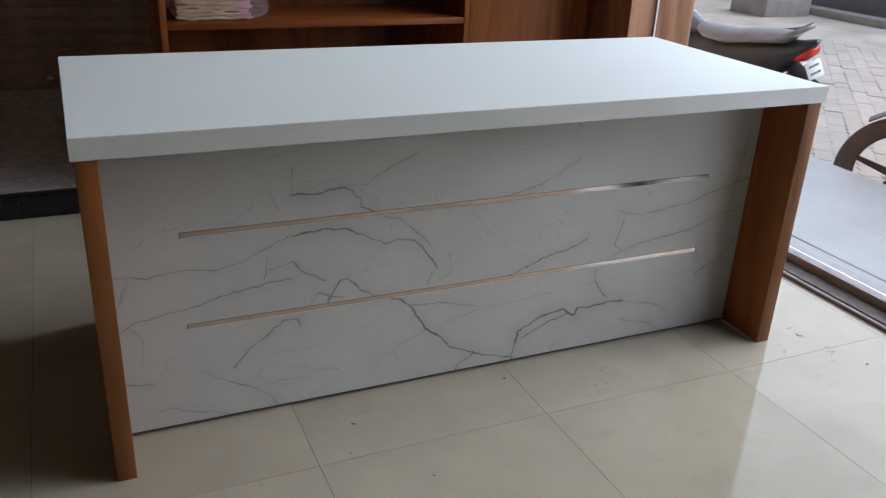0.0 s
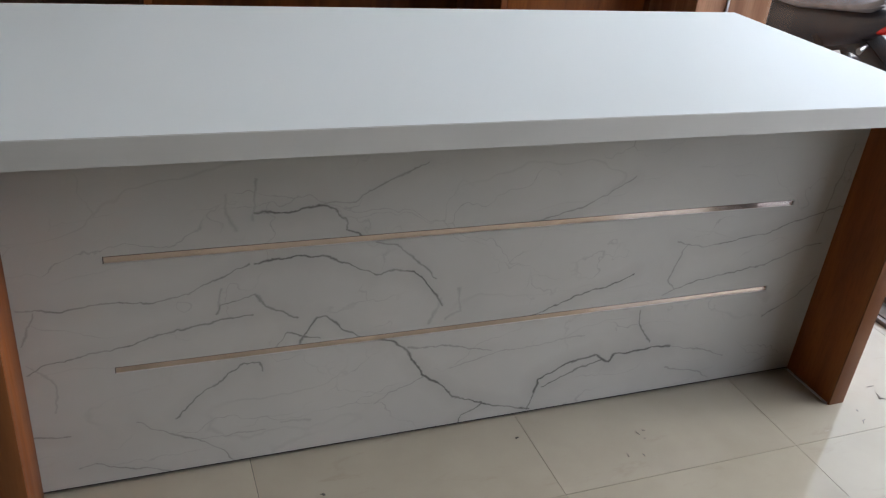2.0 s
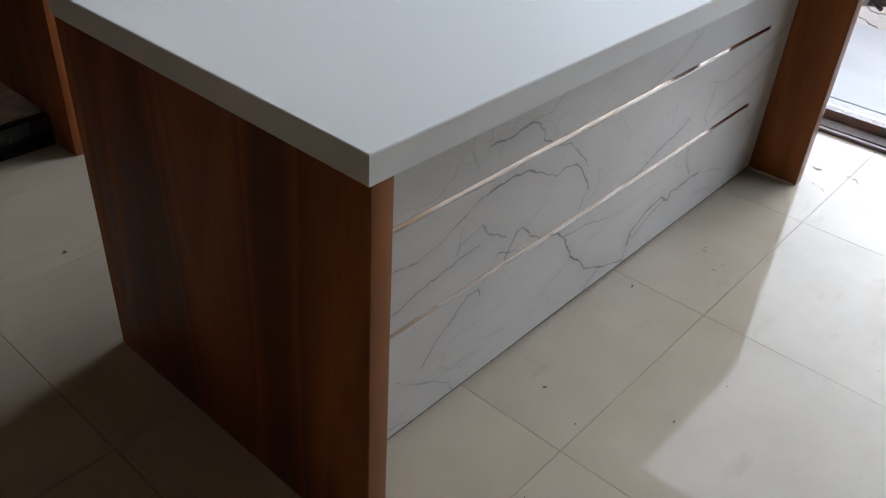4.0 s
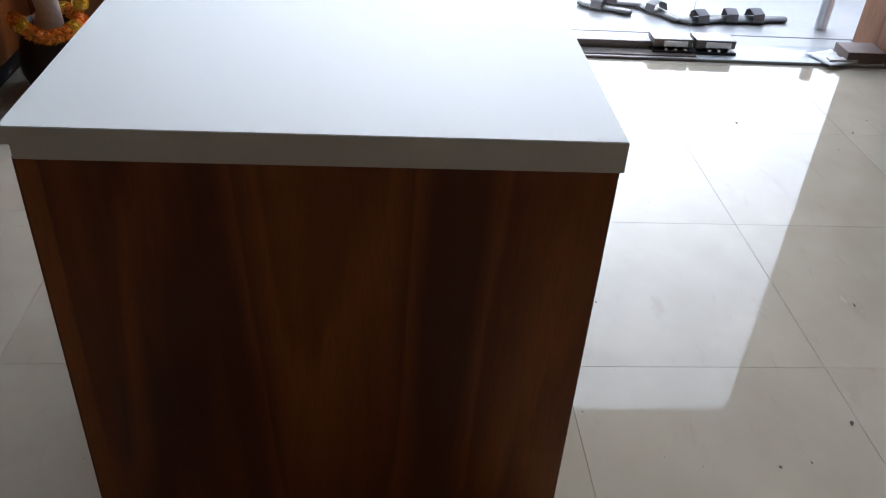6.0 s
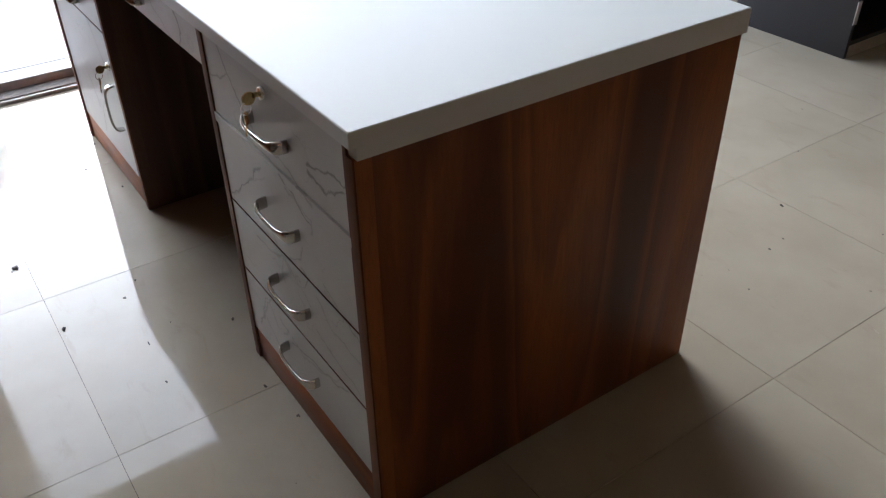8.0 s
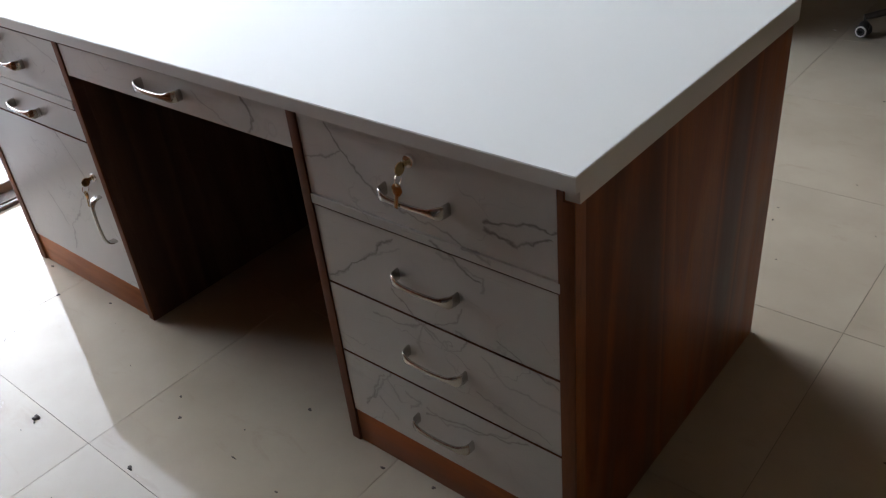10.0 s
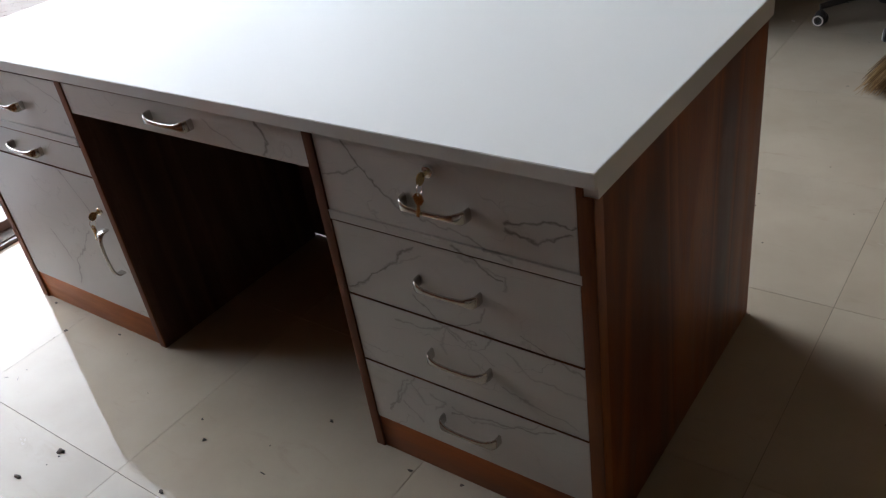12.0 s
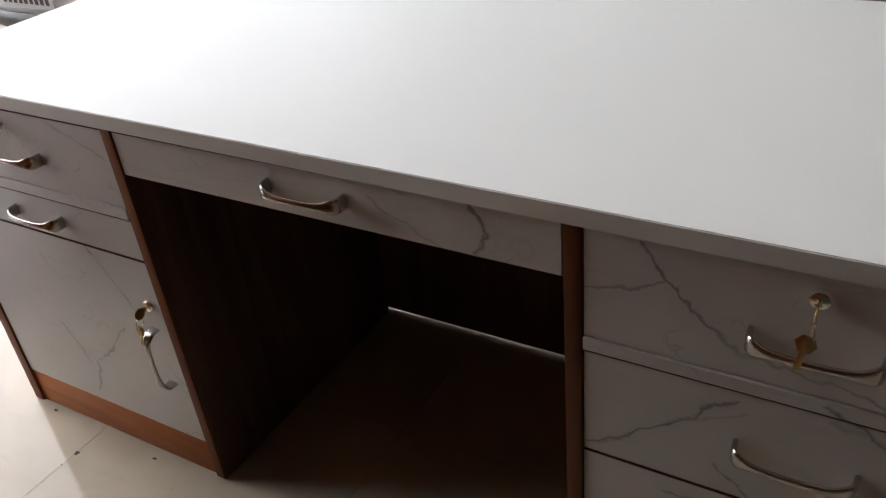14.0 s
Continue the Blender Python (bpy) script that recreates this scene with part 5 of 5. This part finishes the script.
        part("fog_lamp", sweep(bmesh.new(), [(s * 0.60, -0.06, 0.30), (s * 0.69, -0.12, 0.34), (s * 0.73, -0.18, 0.42)], (0, 0, 1), [0.03, 0.05, 0.02], 0.03, 10), M_BLACKPL, c, "dark fog lamp recess")
        for y in (-0.72, -3.0):
            w = part("wheel", torus(bmesh.new(), (s * 0.77, y, 0.29), (1, 0, 0), 0.21, 0.08, 32, 12), M_RUBBER, c)
            part("rim", lathe(bmesh.new(), [(0.16, -0.03), (0.17, 0.0), (0.16, 0.05), (0.05, 0.06)] if s > 0 else [(0.05, -0.06), (0.16, -0.05), (0.17, 0.0), (0.16, 0.03)], 24, (s * 0.77, y, 0.29), "x"), M_ALU_DARK, w)
            part("wheel_arch", torus(bmesh.new(), (s * 0.83, y, 0.30), (1, 0, 0), 0.32, 0.012, 32, 6), M_BLACKPL, c)
        part("mirror", boxes((s * 0.86 - 0.08, s * 0.86 + 0.08, -1.36, -1.24, 0.92, 1.04), bevel=0.03), M_CARPAINT, c)
    part("aerial", sweep(bmesh.new(), [(0, -2.9, 1.42), (0, -3.3, 1.62)], (1, 0, 0), 0.005, 0.005, 6), M_BLACKPL, c)
    return c


hatchback(pose(CAR[0], CAR[1], GZ, 0, 0, CAR[2]))

# ---------------------------------------------------------------- small dirt on the floor

rnd = random.Random(21)
bm = bmesh.new()
count = 0
while count < 120:
    x, y = rnd.uniform(-1.6, 2.15), rnd.uniform(-2.2, 1.6)
    if 0.0 < x < L and 0.0 < y < 0.75:
        continue
    s = rnd.choice((0.4, 0.5, 0.6, 0.7, 0.9, 1.4)) * 0.0024
    blob(bm, (x, y, s * 0.3), (s * rnd.uniform(0.7, 2.4), s * rnd.uniform(0.5, 1.2), s * 0.5), 0.8, 3, 1, count * 0.7, flat=0.0)
    count += 1
for n, (x, y, r) in enumerate(((1.18, 1.112, 0.013), (1.205, 1.21, 0.012), (0.866, 1.078, 0.009), (1.587, 0.828, 0.008), (1.425, 0.771, 0.006), (0.955, 0.885, 0.005),
                               (0.900, 0.926, 0.006), (0.432, 0.780, 0.007), (0.675, 0.749, 0.007), (0.316, 0.760, 0.006), (0.565, 0.944, 0.005), (0.253, -0.669, 0.008),
                               (0.14, -0.474, 0.005), (0.981, 0.085, 0.006), (0.54, 0.03, 0.006), (0.078, 1.133, 0.009))):
    for m in range(2):
        a = n * 2.1 + m * 1.3
        blob(bm, (x + r * 0.5 * m * math.cos(a), y + r * 0.5 * m * math.sin(a), r * 0.14), (r * (0.75 - 0.3 * m), r * 0.34, r * 0.22), 0.7, 3, 2, n + m * 0.5, flat=0.0)
tagged(mesh_object("floor_debris", bm, M_DEBRIS), "scattered dark specks of sawdust and dirt on the tiles", "debris", kind="stuff")

bm = bmesh.new()
rnd = random.Random(8)
for cx, cy, n, size in ((1.92, 0.0, 4, 0.028), (1.955, -0.11, 4, 0.026), (1.82, -0.05, 2, 0.016), (1.265, 0.02, 3, 0.012), (1.205, -0.04, 2, 0.014), (1.55, 1.02, 3, 0.014), (1.75, 0.95, 2, 0.014), (-0.30, 0.98, 1, 0.012)):
    for _ in range(n):
        a = rnd.uniform(0, 6.28)
        p0 = Vector((cx + rnd.gauss(0, size), cy + rnd.gauss(0, size), 0.0009))
        d = Vector((math.cos(a), math.sin(a), 0))
        o = Vector((-d.y, d.x, 0)) * rnd.uniform(-0.4, 0.4)
        ln, w = size * rnd.uniform(0.5, 1.3), rnd.uniform(0.0012, 0.0034)
        sweep(bm, [p0, p0 + (d * 0.5 + o * 0.5) * ln, p0 + d * ln], (0, 0, 1), 0.0006, [w * 0.3, w, w * 0.2], 6)
tagged(mesh_object("floor_scuffs", bm, M_DUST), "thin curls of grey dust and sawdust on the tiles", "dust", kind="stuff")

# ---------------------------------------------------------------- floor tiles, pavers
floor = tagged(mesh_object("floor", boxes((-3.0, 2.53, -3.4, 3.42, -0.12, -0.0025)), M_GROUT), "cream polished square floor tiles with thin dark joints", "floor", kind="structure")
bm = bmesh.new()
box(bm, 0.0006, TX - 0.0006, 0.0006, TY - 0.0006, -0.010, 0.0)
tile_me = bpy.data.meshes.new("tile")
bm.to_mesh(tile_me)
bm.free()
tile_me.materials.append(M_TILE)
i0, j0 = -5, -6
for i in range(i0, 5):
    for j in range(j0, 3):
        x, y = X0 + i * TX, Y0 + j * TY
        if x + TX > 2.22 or x < -3.2:
            continue
        piece("tile", tile_me, floor, pose(x, y, 0))
bm = bmesh.new()
box(bm, 0.0009, 2.208 - (X0 + 4 * TX) - 0.0009 if X0 + 4 * TX < 2.2 else 0.1, 0.0009, TY - 0.0009, -0.010, 0.0)
cut_me = bpy.data.meshes.new("cut_tile")
bm.to_mesh(cut_me)
bm.free()
cut_me.materials.append(M_TILE)
if X0 + 4 * TX < 2.2:
    for j in range(j0, 3):
        piece("tile", cut_me, floor, pose(X0 + 4 * TX, Y0 + j * TY, 0))

pavement = structure("pavement", boxes((3.46, 10.44, -12, 14, GZ - 0.05, GZ - 0.005)), M_SAND, "weathered interlocking concrete pavers in staggered rows", "pavement")
PW, PL, AMP = 0.135, 0.24, 0.011
edge = [(q * PL / 4, AMP if q % 2 == 0 else -AMP) for q in range(5)]


def paver_ring(bm, gap, z):
    right = [(PW + o - gap, min(max(y, gap), PL - gap), z) for y, o in edge]
    left = [(o + gap, min(max(y, gap), PL - gap), z) for y, o in reversed(edge)]
    return [bm.verts.new(p) for p in right + left]


pm = bmesh.new()
rings = [paver_ring(pm, 0.002, -0.03), paver_ring(pm, 0.002, -0.003), paver_ring(pm, 0.006, 0.0)]
for r0, r1 in zip(rings, rings[1:]):
    for k in range(10):
        pm.faces.new((r0[k], r0[(k + 1) % 10], r1[(k + 1) % 10], r1[k]))
pm.faces.new(rings[-1])
paver_me = bpy.data.meshes.new("paver")
pm.to_mesh(paver_me)
pm.free()
paver_me.materials.append(M_PAVER)
verts, faces = [], []
base = [tuple(v.co) for v in paver_me.vertices]
polys = [tuple(p.vertices) for p in paver_me.polygons]
rnd = random.Random(3)
singles = 0
TURN = radians(-44)
ct, st = math.cos(TURN), math.sin(TURN)
for i in range(-110, 111):
    for j in range(-60, 61):
        u, v = i * PW, j * PL + (PL / 2 if i % 2 else 0)
        x, y = 7.0 + u * ct - v * st, 1.0 + u * st + v * ct
        if not (3.40 < x < 8.45 + 0.25 * math.sin(y * 1.3) and -7.5 < y < 10.0):
            continue
        dz = GZ + rnd.uniform(-0.004, 0.004)
        if 5.6 < x < 7.9 and 2.4 < y < 5.2 and singles < 300:
            piece("paver", paver_me, pavement, pose(x, y, dz, rnd.uniform(-0.6, 0.6), rnd.uniform(-0.6, 0.6), -44))
            singles += 1
            continue
        n = len(verts)
        verts += [(a * ct - b * st + x, a * st + b * ct + y, c + dz) for a, b, c in base]
        faces += [tuple(k + n for k in f) for f in polys]
me = bpy.data.meshes.new("paver_field")
me.from_pydata(verts, [], faces)
me.materials.append(M_PAVER)
field = new("paver_field", me)
field.parent = pavement
tagged(field, "more concrete pavers further off", kind="stuff")
